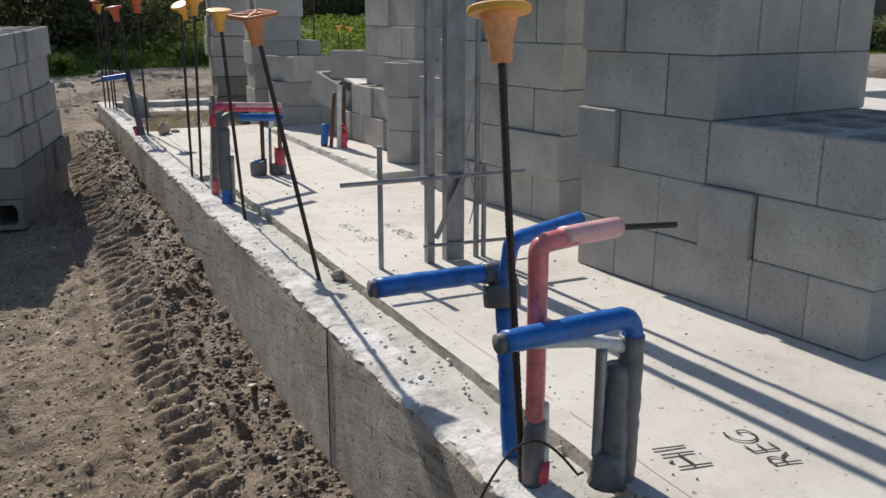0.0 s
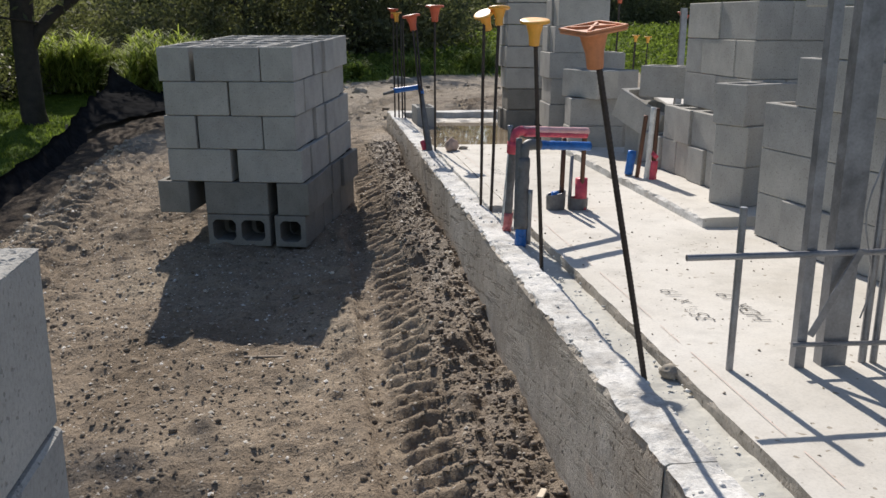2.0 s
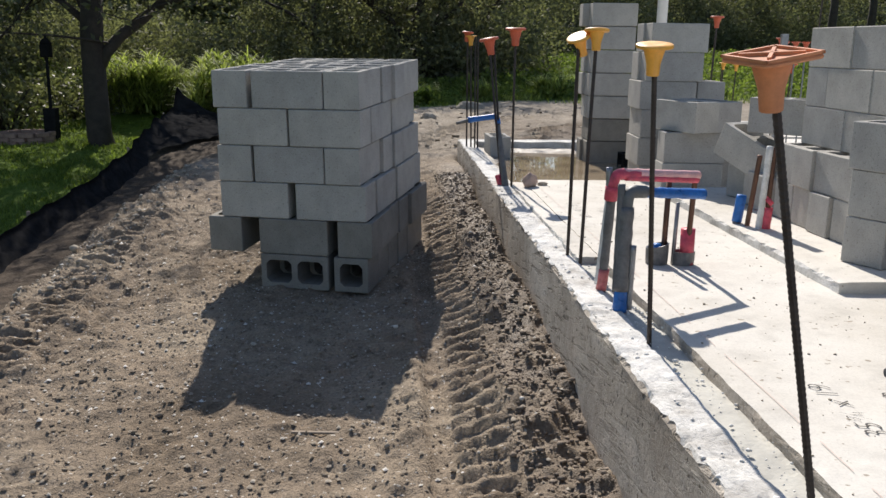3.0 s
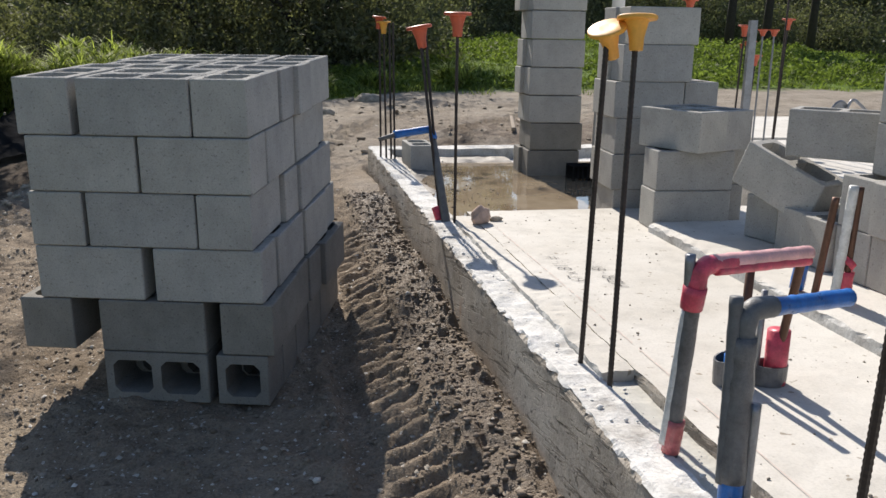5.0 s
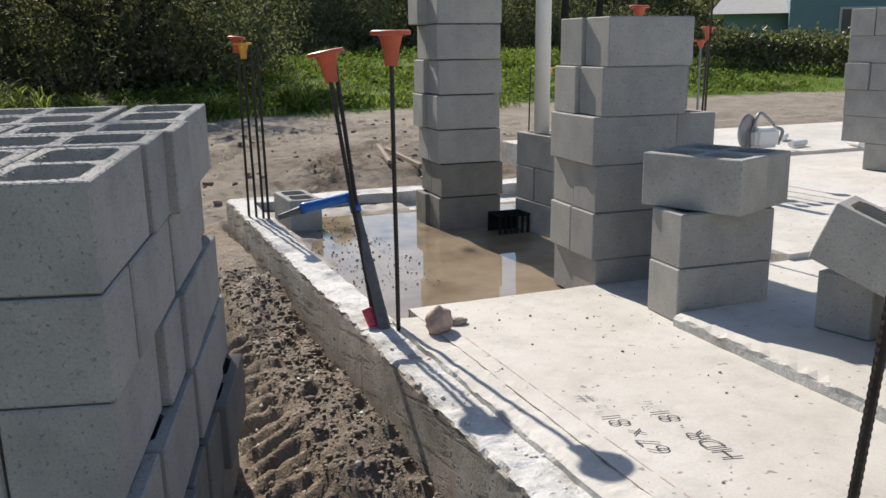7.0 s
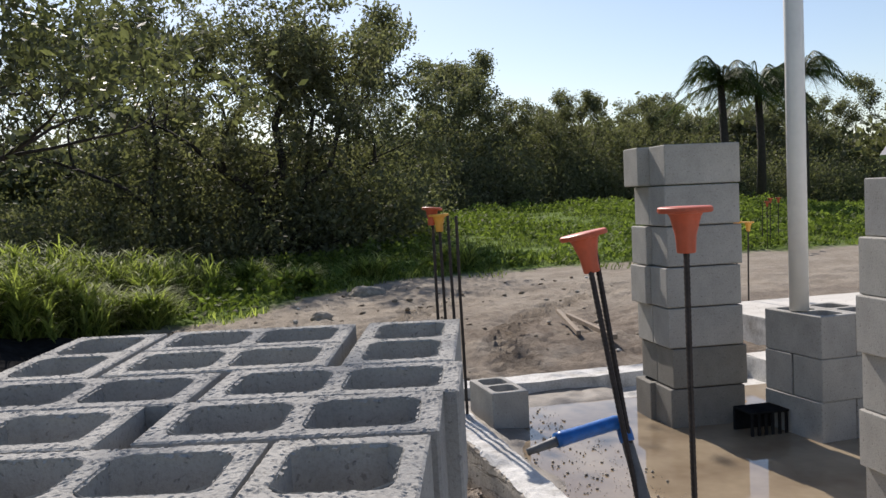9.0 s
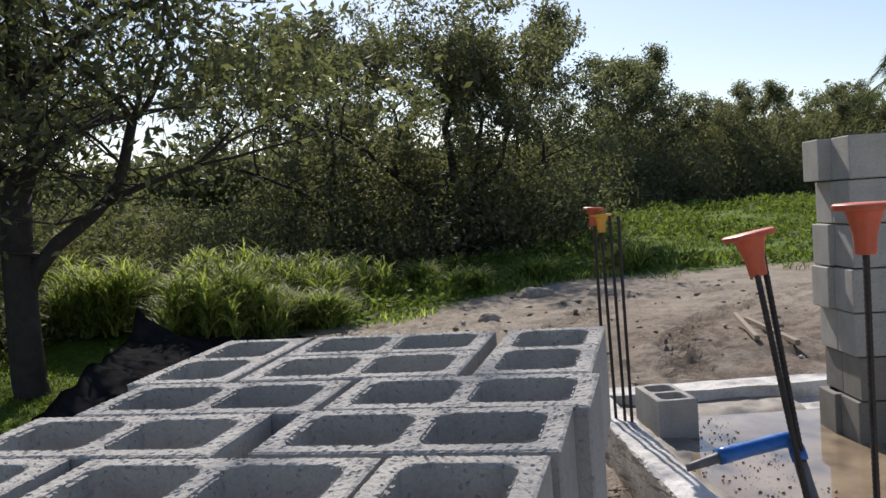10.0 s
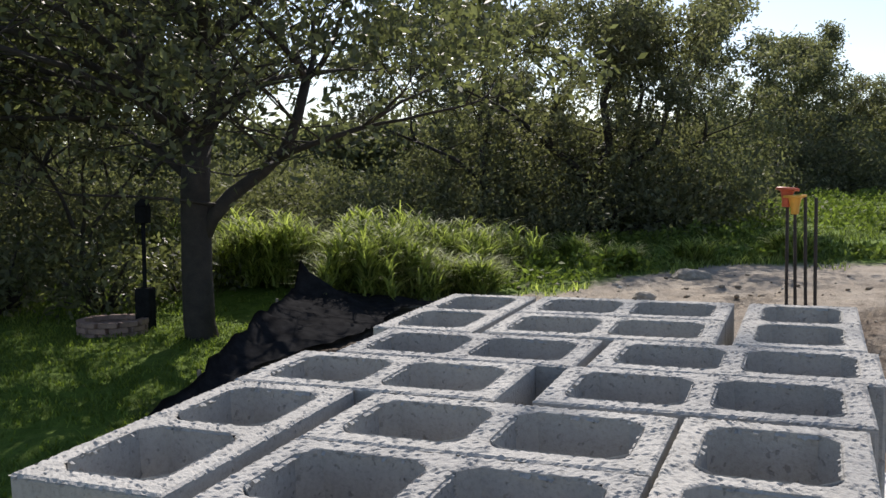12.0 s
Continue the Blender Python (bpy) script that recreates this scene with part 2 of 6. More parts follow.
M_COPPER = plain("dull_copper", (0.12, 0.065, 0.045), 0.5, 0.6, 0.3, 20)
M_PVC = plain("white_pvc", (0.78, 0.77, 0.74), 0.4, 0, 0.06, 5)
M_INK = plain("black_marker", (0.03, 0.028, 0.028), 0.7, 0, 0.3, 30)
M_FABRIC = plain("black_silt_fabric", (0.020, 0.020, 0.021), 0.95, 0, 0.4, 8, 0.004, 0.0)
M_BARK = plain("grey_brown_bark", (0.045, 0.036, 0.03), 0.95, 0, 0.45, 9, 0.02)
M_WOOD = plain("weathered_wood", (0.24, 0.19, 0.14), 0.85, 0, 0.3, 12, 0.003)
M_STONE = plain("pinkish_stone", (0.50, 0.36, 0.29), 0.9, 0, 0.25, 16, 0.006)
def crumb_mat():
    k = Mat("earth_crumbs", 0.9, spec=0.2)
    c = k.ramp(k.island(), [(0.0, (0.15, 0.118, 0.088)), (0.45, (0.22, 0.18, 0.132)), (0.8, (0.30, 0.25, 0.19)), (0.93, (0.40, 0.36, 0.30)), (1.0, (0.68, 0.65, 0.60))])
    k.color(c)
    k.bump(k.noise(160, k.pos(), 3, 0.7), 0.003, 0.7)
    return k.m


M_CRUMB = crumb_mat()
M_PEBBLE = plain("gravel_stone", (0.32, 0.28, 0.225), 0.9, 0, 0.4, 20, 0.002)
M_RUBBLE = plain("cement_crumbs", (0.66, 0.65, 0.62), 0.9, 0, 0.2, 20, 0.002)
M_LEAF = leaf_mat("oak_leaf", (0.066, 0.07, 0.04), (0.135, 0.14, 0.078), 0.45, 0.45, 0.3)
M_LEAF2 = leaf_mat("far_leaf", (0.088, 0.088, 0.056), (0.172, 0.17, 0.11), 0.42, 0.6, 0.15)
M_THICKET = leaf_mat("thicket_leaf", (0.08, 0.082, 0.05), (0.155, 0.156, 0.095), 0.38, 0.65, 0.12)
M_WEED = leaf_mat("weed_leaf", (0.06, 0.085, 0.02), (0.155, 0.195, 0.05), 0.42, 0.65, 0.12)
M_REED = leaf_mat("reed_blade", (0.09, 0.115, 0.034), (0.31, 0.345, 0.115), 0.52, 0.6, 0.15)
M_LAWNB = leaf_mat("lawn_blade", (0.085, 0.12, 0.022), (0.175, 0.225, 0.05), 0.45, 0.7, 0.12)
M_PALM = leaf_mat("palm_leaf", (0.035, 0.05, 0.02), (0.075, 0.10, 0.035), 0.3)


# ---- building helpers ----
def mesh_of(name, verts, faces, smooth=False):
    me = bpy.data.meshes.new(name)
    me.from_pydata([tuple(v) for v in verts], [], faces)
    me.update()
    if smooth:
        me.shade_smooth()
    return me


def link(name, data, mat, parent=None, label=""):
    ob = new(name, data)
    if mat and hasattr(data, "materials") and not data.materials:
        data.materials.append(mat)
    if parent:
        ob.parent = parent
    if label:
        ob["label"] = label
    return ob


def part(name, bm, mat, parent=None, label="", smooth=False):
    me = bpy.data.meshes.new(name)
    bm.to_mesh(me)
    bm.free()
    if smooth:
        me.shade_smooth()
    return link(name, me, mat, parent, label)


def box_bm(x0, x1, y0, y1, z0, z1, bevel=0.0, segs=1):
    bm = bmesh.new()
    bmesh.ops.create_cube(bm, size=1.0, matrix=Matrix.LocRotScale(((x0 + x1) / 2, (y0 + y1) / 2, (z0 + z1) / 2), None, (x1 - x0, y1 - y0, z1 - z0)))
    if bevel:
        bmesh.ops.bevel(bm, geom=bm.edges[:], offset=bevel, segments=segs, affect="EDGES")
    return bm


def tube(points, radii, sides=10, caps=True):
    """A tube through points, with a radius for each; joins stay round."""
    pts = [Vector(p) for p in points]
    if not hasattr(radii, "__len__"):
        radii = [radii] * len(pts)
    verts, faces = [], []
    ref = None
    for i, p in enumerate(pts):
        d = (pts[min(i + 1, len(pts) - 1)] - pts[max(i - 1, 0)]).normalized()
        if ref is None:
            ref = d.orthogonal().normalized()
        ref = (ref - d * ref.dot(d)).normalized()
        side = d.cross(ref)
        for k in range(sides):
            a = 2 * math.pi * k / sides
            verts.append(p + (ref * math.cos(a) + side * math.sin(a)) * radii[i])
    for i in range(len(pts) - 1):
        for k in range(sides):
            a, b = i * sides + k, i * sides + (k + 1) % sides
            faces.append((a, b, b + sides, a + sides))
    if caps:
        faces.append(tuple(range(sides - 1, -1, -1)))
        n = (len(pts) - 1) * sides
        faces.append(tuple(range(n, n + sides)))
    return verts, faces


def tube_bm(points, radii, sides=10, caps=True):
    v, f = tube(points, radii, sides, caps)
    bm = bmesh.new()
    vs = [bm.verts.new(p) for p in v]
    for q in f:
        bm.faces.new([vs[i] for i in q])
    return bm


def arc(p0, corner, p1, r, n=6):
    """A path p0 - corner - p1 with the corner rounded."""
    p0, c, p1 = Vector(p0), Vector(corner), Vector(p1)
    a, b = c + (p0 - c).normalized() * r, c + (p1 - c).normalized() * r
    out = [p0]
    for i in range(n + 1):
        t = i / n
        out.append(a * (1 - t) ** 2 + c * 2 * t * (1 - t) + b * t ** 2)
    return out + [p1]


def turned(profile, sides=20):
    """A body of revolution about z from (radius, z) pairs."""
    verts, faces = [], []
    for r, z in profile:
        for k in range(sides):
            a = 2 * math.pi * k / sides
            verts.append((r * math.cos(a), r * math.sin(a), z))
    for i in range(len(profile) - 1):
        for k in range(sides):
            a, b = i * sides + k, i * sides + (k + 1) % sides
            faces.append((a, b, b + sides, a + sides))
    faces.append(tuple(range(sides - 1, -1, -1)))
    n = (len(profile) - 1) * sides
    faces.append(tuple(range(n, n + sides)))
    return verts, faces


def thing(name, label, category, at=(0, 0, 0), group="", kind=""):
    ob = new(name)
    ob.location = at
    ob.empty_display_size = 0.1
    return tagged(ob, label, category, group, kind)


# smooth lattice noise on arrays
RNG = np.random.RandomState(5)
LAT = RNG.rand(256, 256)


def vnoise(x, y, s):
    x, y = np.asarray(x) * s + 37.3, np.asarray(y) * s + 91.7
    xi, yi = np.floor(x).astype(int), np.floor(y).astype(int)
    fx, fy = x - xi, y - yi
    fx, fy = fx * fx * (3 - 2 * fx), fy * fy * (3 - 2 * fy)
    a, b = LAT[xi % 256, yi % 256], LAT[(xi + 1) % 256, yi % 256]
    c, d = LAT[xi % 256, (yi + 1) % 256], LAT[(xi + 1) % 256, (yi + 1) % 256]
    return (a * (1 - fx) + b * fx) * (1 - fy) + (c * (1 - fx) + d * fx) * fy - 0.5


def sstep(a, b, v):
    t = np.clip((np.asarray(v, float) - a) / (b - a), 0, 1)
    return t * t * (3 - 2 * t)


# ---- ground ----
S = 0.375            # top of the ledge
FLOOR = 0.403        # top of the slab
EDGE = 1.275         # outer face of the footing


def ground_z(x, y):
    x, y = np.asarray(x, float), np.asarray(y, float)
    yy = np.minimum(y, 10.5 + 0 * y)
    base = 0.045 * (np.clip(yy, -4, 10.5) - 6.6) + 0.05 * np.clip(x - 0.4, -1.4, 0.5) - 0.01
    left = sstep(-1.5, -2.6, x)
    base = base - 0.10 * left * sstep(16, 11, y) - 0.17 * sstep(-1.45, -1.78, x) * sstep(13.5, 10.5, y) - 0.27 * sstep(-2.3, -2.9, x) * sstep(18.5, 16.0, y) * sstep(6, 9, y)
    base = base + 0.05 * sstep(-1.0, -1.35, x) * sstep(-1.6, -1.4, x) * sstep(11, 9, y) * (1 + 1.2 * vnoise(x, y, 3))
    # bank of loose mud against the footing
    near_face = sstep(0.72, 1.2, x) * sstep(1.6, 1.2, x) * sstep(11, 9.5, y)
    base = base + near_face * (0.03 + 0.06 * sstep(4, 7, y) + 0.10 * vnoise(x, y, 2.2))
    # rise of the meadow beyond
    base = base + 0.8 * sstep(16, 30, y) * sstep(-3, 9, x) * sstep(30, 14, x)
    base = base - 0.9 * sstep(-6.5, -10, x) * sstep(60, 25, y)
    rough = 0.05 * vnoise(x, y, 0.9) + 0.03 * vnoise(x, y, 2.7) + 0.022 * vnoise(x, y, 7) + 0.022 * vnoise(x, y, 17) + 0.014 * vnoise(x, y, 34)
    clod = np.maximum(0, vnoise(x, y, 12) - 0.16) * 0.13 + np.maximum(0, vnoise(x, y, 23) - 0.2) * 0.09
    mud = sstep(0.92, 1.06, x) * sstep(10.5, 9, y) + 0.5 * sstep(0.46, 0.56, x) * sstep(0.72, 0.62, x) * sstep(10.5, 9, y) + sstep(-0.7, -1.1, x) * sstep(-2.0, -1.6, x) * sstep(11, 9, y)
    site = sstep(-2.2, -1.7, x) * sstep(19, 17, y)
    z = base + rough * (0.35 + 0.65 * site) + clod * (0.2 + 0.62 * mud) * site + mud * site * (0.02 * vnoise(x, y, 9) + 0.022 * vnoise(x, y, 21) + 0.014 * np.abs(vnoise(x, y, 45)))
    # tyre tracks with pressed lugs
    for cx0, slope, w in ((0.83, 0.0, 0.145), (-1.22, -0.02, 0.16)):
        cx = cx0 + slope * (y - 1.5)
        u = (x - cx) / w
        inside = sstep(1.15, 0.85, np.abs(u)) * sstep(11.5, 10, y) * sstep(0.05, -0.12, vnoise(x, y, 1.1) - 0.28)
        lug = np.sin((y - 0.03 * u + 0.05 * vnoise(x, y, 4)) * 2 * math.pi / 0.1)
        lug = sstep(-0.1, 0.5, lug) * sstep(-0.42, -0.2, u + 0.1 * np.sin(y * 3))
        z = z + inside * (-0.022 + 0.027 * lug - 0.5 * clod * site)
        z = z + 0.03 * sstep(0.9, 1.2, np.abs(u)) * sstep(1.75, 1.3, np.abs(u)) * sstep(11, 9, y) * (0.4 + vnoise(x, y, 6))
    # tracks that curve across the turning area
    r = np.hypot(x - 9.5, y - 11.0)
    for rr in (7.3, 8.7):
        u = (r - rr) / 0.17
        ins = sstep(1.2, 0.8, np.abs(u)) * sstep(11.5, 12.5, y) * sstep(17.5, 16, y)
        ang = np.arctan2(y - 11.0, x - 9.5)
        z = z + ins * (-0.06 + 0.075 * sstep(-0.2, 0.5, np.sin(ang * rr * 2 * math.pi / 0.16)))
    z = z + sstep(1.1, 0.2, np.hypot(x - 2.9, (y - 13.1) * 0.8)) * (0.10 + 0.16 * vnoise(x, y, 5) + 0.06 * vnoise(x, y, 14))
    z = z + sstep(11.3, 12.2, y) * sstep(18.5, 17, y) * (0.045 * vnoise(x, y, 4) + 0.03 * vnoise(x, y, 11) + 0.02 * vnoise(x, y, 24))
    inside_slab = sstep(1.22, 1.30, x) * sstep(11.3, 11.1, y)
    z = z * (1 - inside_slab) + inside_slab * np.minimum(z, 0.05)
    z = np.where((x > 2.2) & (y < 14.0) & (x < 12), np.minimum(z, 0.30), z)
    return z


def lines(*spans):
    out = []
    for a, b, d in spans:
        out += list(np.arange(a, b - d * 0.3, d))
    return np.array(out + [spans[-1][1]])


def build_ground():
    xs = lines((-2500, -400, 300), (-400, -60, 40), (-60, -14, 3), (-14, -4, 0.3), (-4, -1.7, 0.08), (-1.7, 0.2, 0.021), (0.2, 1.32, 0.016), (1.32, 5.5, 0.06), (5.5, 14, 0.2), (14, 60, 2.5), (60, 400, 40), (400, 2500, 300))
    ys = lines((-2500, -400, 300), (-400, -30, 35), (-30, -4, 2), (-4, 0.8, 0.1), (0.8, 8.8, 0.0165), (8.8, 12, 0.04), (12, 19, 0.055), (19, 34, 0.4), (34, 80, 3), (80, 400, 40), (400, 2500, 300))
    X, Y = np.meshgrid(xs, ys)
    Z = ground_z(X, Y)
    v = np.stack([X.ravel(), Y.ravel(), Z.ravel()], 1)
    nx, ny = len(xs), len(ys)
    i = np.arange(nx * ny).reshape(ny, nx)
    f = np.stack([i[:-1, :-1].ravel(), i[:-1, 1:].ravel(), i[1:, 1:].ravel(), i[1:, :-1].ravel()], 1)
    me = bpy.data.meshes.new("ground")
    me.vertices.add(len(v))
    me.vertices.foreach_set("co", v.ravel())
    me.loops.add(f.size)
    me.loops.foreach_set("vertex_index", f.ravel())
    me.polygons.add(len(f))
    me.polygons.foreach_set("loop_start", np.arange(0, f.size, 4))
    me.update(calc_edges=True)
    me.shade_smooth()
    tagged(link("ground", me, M_GROUND), "churned sandy earth with tyre tracks, lawn and meadow beyond", "ground", kind="structure")


build_ground()


def gz(x, y):
    return float(ground_z(np.array([x]), np.array([y]))[0])


# ---- slab, footing and sunken porch ----
def strip(name, x0, x1, y0, y1, top, bottom, mat, label, step=0.06, ragged=0.0, rough=0.004, face_mat_=None):
    """A length of cast concrete with an uneven top and a worn outer edge."""
    xs = np.linspace(x0, x1, max(2, int((x1 - x0) / step) + 1))
    ys = np.linspace(y0, y1, max(2, int((y1 - y0) / step) + 1))
    nx, ny = len(xs), len(ys)
    verts, faces = [], []
    for j, y in enumerate(ys):
        for i, x in enumerate(xs):
            z = top + rough * 2 * (vnoise(x, y, 9) + 0.6 * vnoise(x, y, 31))
            xx = x
            if ragged and i == 0:
                xx = x + ragged * max(0.0, 0.6 * vnoise(0, y, 3) + 1.1 * vnoise(3, y, 19) + 0.9 * vnoise(7, y, 41) + 0.1)
                z -= ragged * (0.25 + max(0, 0.7 * vnoise(1, y, 6) + 1.2 * vnoise(5, y, 31)))
            elif ragged and i == 1:
                z -= ragged * max(0.0, vnoise(1, y, 5)) * 0.7
            verts.append((xx, y, z))
    for j in range(ny - 1):
        for i in range(nx - 1):
            a = j * nx + i
            faces.append((a, a + 1, a + 1 + nx, a + nx))
    # sides
    ring = [j * nx for j in range(ny)]
    low = len(verts)
    drops = (0.018, 0.045, 0.12, 0.25)
    rows = len(drops) + 1
    for k in range(1, rows + 1):
        for j, y in enumerate(ys):
            if k < rows:
                z = max(top - drops[k - 1] - (0.006 * vnoise(k, y, 13) if k < 3 else 0), bottom + 0.01)
                verts.append((x0 + 0.004 * vnoise(z * 9, y, 3) + (ragged * 0.35 * max(0, vnoise(k, y, 17)) if k == 1 else 0), y, z))
            else:
                verts.append((x0, y, bottom))
    prev = ring
    side_faces = []
    for k in range(rows):
        cur = [low + k * ny + j for j in range(ny)]
        for j in range(ny - 1):
            side_faces.append((prev[j], prev[j + 1], cur[j + 1], cur[j]))
        prev = cur
    base = len(verts)
    for j in (0, ny - 1):
        for i in range(nx):
            verts.append((xs[i], ys[j], bottom))
    for i in range(nx - 1):
        faces.append((i, base + i, base + i + 1, i + 1))
        a = (ny - 1) * nx + i
        faces.append((a, a + 1, base + nx + i + 1, base + nx + i))
    right = [j * nx + nx - 1 for j in range(ny)]
    rb = len(verts)
    for y in ys:
        verts.append((x1, y, bottom))
    for j in range(ny - 1):
        faces.append((right[j], rb + j, rb + j + 1, right[j + 1]))
    me = mesh_of(name, verts, faces + side_faces)
    me.materials.append(mat)
    me.materials.append(face_mat_ or mat)
    for q in range(len(faces), len(faces) + len(side_faces)):
        me.polygons[q].material_index = 1
    ob = new(name, me)
    return tagged(ob, label, "concrete", kind="structure")


strip("footing", EDGE, 1.40, -6, 2.96, S, -0.6, M_LEDGE, "rough white-topped concrete footing edge beside the track", 0.014, 0.022, 0.006, M_FACE)
strip("footing_2", EDGE - 0.004, 1.40, 2.964, 8.0, S, -0.6, M_LEDGE, "rough white-topped concrete footing edge with wood-grained face", 0.014, 0.024, 0.007, M_FACE)
strip("footing_3", EDGE, 1.42, 8.004, 11.12, S + 0.004, -0.6, M_LEDGE, "rough concrete kerb round the sunken wet corner", 0.02, 0.02, 0.006, M_FACE)
strip("ledge", 1.40, 1.50, -6, 5.75, S - 0.012, -0.5, M_REBATE, "recessed rough concrete ledge along the slab", 0.02, 0.0, 0.004)
strip("ledge_far", 1.40, 1.503, 5.754, 8.0, FLOOR - 0.006, -0.5, M_SLAB, "pale worn concrete running level into the slab", 0.02, 0.012, 0.005, M_LEDGE)
# M_FACE on the lip's side is darker than the slab: its shade painted in
strip("slab", 1.50, 2.36, -6, 8.1, FLOOR, -0.5, M_SLAB, "pale sunlit concrete floor slab", 0.04, 0.006, 0.0012, M_FACE)
strip("slab_near", 2.36, 9.0, -6, 5.1, FLOOR - 0.001, -0.5, M_SLAB, "pale concrete floor slab under the block stacks", 0.2, 0.0, 0.001)
strip("raised_slab", 2.30, 9.0, 5.1, 7.5, FLOOR + 0.048, -0.5, M_SLAB, "slightly raised pale concrete floor with a worn lip", 0.04, 0.022, 0.0015, M_LEDGE)
strip("slab_back", 2.36, 9.0, 7.5, 8.1, FLOOR - 0.001, -0.5, M_SLAB, "pale concrete floor slab", 0.1, 0.0, 0.0012)
strip("sunken_floor", 1.42, 3.4, 8.1, 10.9, 0.291, -0.5, M_LEDGE, "sunken wet concrete porch floor with grit", 0.05, 0.0, 0.006)
strip("kerb_back", 1.42, 12.0, 10.9, 11.12, S + 0.004, -0.5, M_LEDGE, "rough concrete kerb at the back of the porch", 0.06, 0.0, 0.006)
strip("slab_far", 3.4, 12.0, 8.1, 10.9, FLOOR + 0.03, -0.5, M_SLAB, "pale sunlit concrete floor slab further in", 0.1, 0.01, 0.0015, M_LEDGE)
strip("slab_end", 4.4, 12.0, 11.12, 13.2, FLOOR + 0.028, -0.5, M_SLAB, "pale sunlit concrete floor slab at the back", 0.15, 0.01, 0.0015, M_LEDGE)

k = Mat("muddy_water", 0.03, spec=0.5)
p_ = k.pos(False)
k.color(k.ramp(k.noise(3, p_, 4, 0.6), [(0.3, (0.20, 0.15, 0.10)), (0.7, (0.34, 0.275, 0.19))]))
M_WATER = k.m
wbm = bmesh.new()
bmesh.ops.create_grid(wbm, x_segments=2, y_segments=2, size=0.5)
bmesh.ops.transform(wbm, matrix=pose(2.41, 9.36, 0.302) @ Matrix.Diagonal((1.96, 2.46, 1, 1)), verts=wbm.verts)
tagged(part("puddle_water", wbm, M_WATER), "shallow muddy rainwater pooled on the porch floor", "puddle", kind="structure")


def silt_bank():
    """Wet grit that stands just above the water along the kerbs."""
    xs, ys = np.arange(1.425, 2.45, 0.025), np.arange(8.12, 10.9, 0.025)
    X, Y = np.meshgrid(xs, ys)
    edge = np.maximum(sstep(1.66, 1.5, X + 0.22 * vnoise(X, Y, 2.1)) * sstep(8.9, 9.4, Y), sstep(10.6, 10.75, Y + 0.3 * vnoise(X, Y, 1.7)))
    Zs = 0.288 + 0.030 * edge + 0.012 * vnoise(X, Y, 6) * edge + 0.010 * vnoise(X, Y, 19) * edge
    n = len(xs)
    f = [(j * n + i, j * n + i + 1, (j + 1) * n + i + 1, (j + 1) * n + i) for j in range(len(ys) - 1) for i in range(n - 1)]
    me = mesh_of("silt", list(zip(X.ravel(), Y.ravel(), Zs.ravel())), f, True)
    tagged(link("silt", me, plain("wet_grit", (0.20, 0.175, 0.145), 0.6, 0, 0.4, 14, 0.006)), "wet grey grit washed against the porch kerbs", "silt", kind="structure")


silt_bank()


# ---- concrete blocks ----
BL, BW, BH = 0.399, 0.197, 0.198


def rough_rim(bm, hx, hy, cuts, wall):
    """Replaces the top by a crumbly rim: pitted, with ragged edges round the cells."""
    for f in [f for f in bm.faces if all(v.co.z > BH - 0.0035 for v in f.verts)]:
        bm.faces.remove(f)
    d = 0.0038
    nx, ny = int(2 * hx / d), int(2 * hy / d)
    rnd = random.Random(17)
    cells = len(cuts) - 1

    def inside(x, y):
        """How far a point lies inside a cell; negative on the rim."""
        best = -1.0
        for i in range(cells):
            x0 = cuts[i] + (wall if i == 0 else wall * 0.5)
            x1 = cuts[i + 1] - (wall if i == cells - 1 else wall * 0.5)
            cx, cy, wx, wy, r = (x0 + x1) / 2, 0.0, (x1 - x0) / 2, hy - wall, 0.024
            qx, qy = abs(x - cx) - wx + r, abs(y - cy) - wy + r
            s = math.hypot(max(qx, 0), max(qy, 0)) + min(max(qx, qy), 0) - r
            best = max(best, -s)
        return best
    vs = {}
    for i in range(nx + 1):
        for j in range(ny + 1):
            x, y = -hx + 2 * hx * i / nx, -hy + 2 * hy * j / ny
            e = min(hx - abs(x), hy - abs(y))
            rag = 0.0022 * noise.noise(Vector((x * 90, y * 90, 3)))
            ins = inside(x, y) + rag
            if ins > 0.0035:
                continue
            z = BH + 0.0009 * noise.noise(Vector((x * 120, y * 120, 0))) + 0.0005 * rnd.uniform(-1, 1)
            pit = noise.noise(Vector((x * 190, y * 190, 9)))
            if pit > 0.42 or rnd.random() < 0.035:
                z -= rnd.uniform(0.001, 0.0032)
            if ins > -0.0025:
                z -= 0.0008 + 0.0035 * max(0, (ins + 0.0025) / 0.006)
            if e < 0.003:
                z -= 0.0022
            vs[i, j] = bm.verts.new((x + rnd.uniform(-1, 1) * 0.0008 * (e > 0.003), y + rnd.uniform(-1, 1) * 0.0008 * (e > 0.003), z))
    for i in range(nx):
        for j in range(ny):
            q = [(i, j), (i + 1, j), (i + 1, j + 1), (i, j + 1)]
            if all(k2 in vs for k2 in q):
                bm.faces.new([vs[k2] for k2 in q])


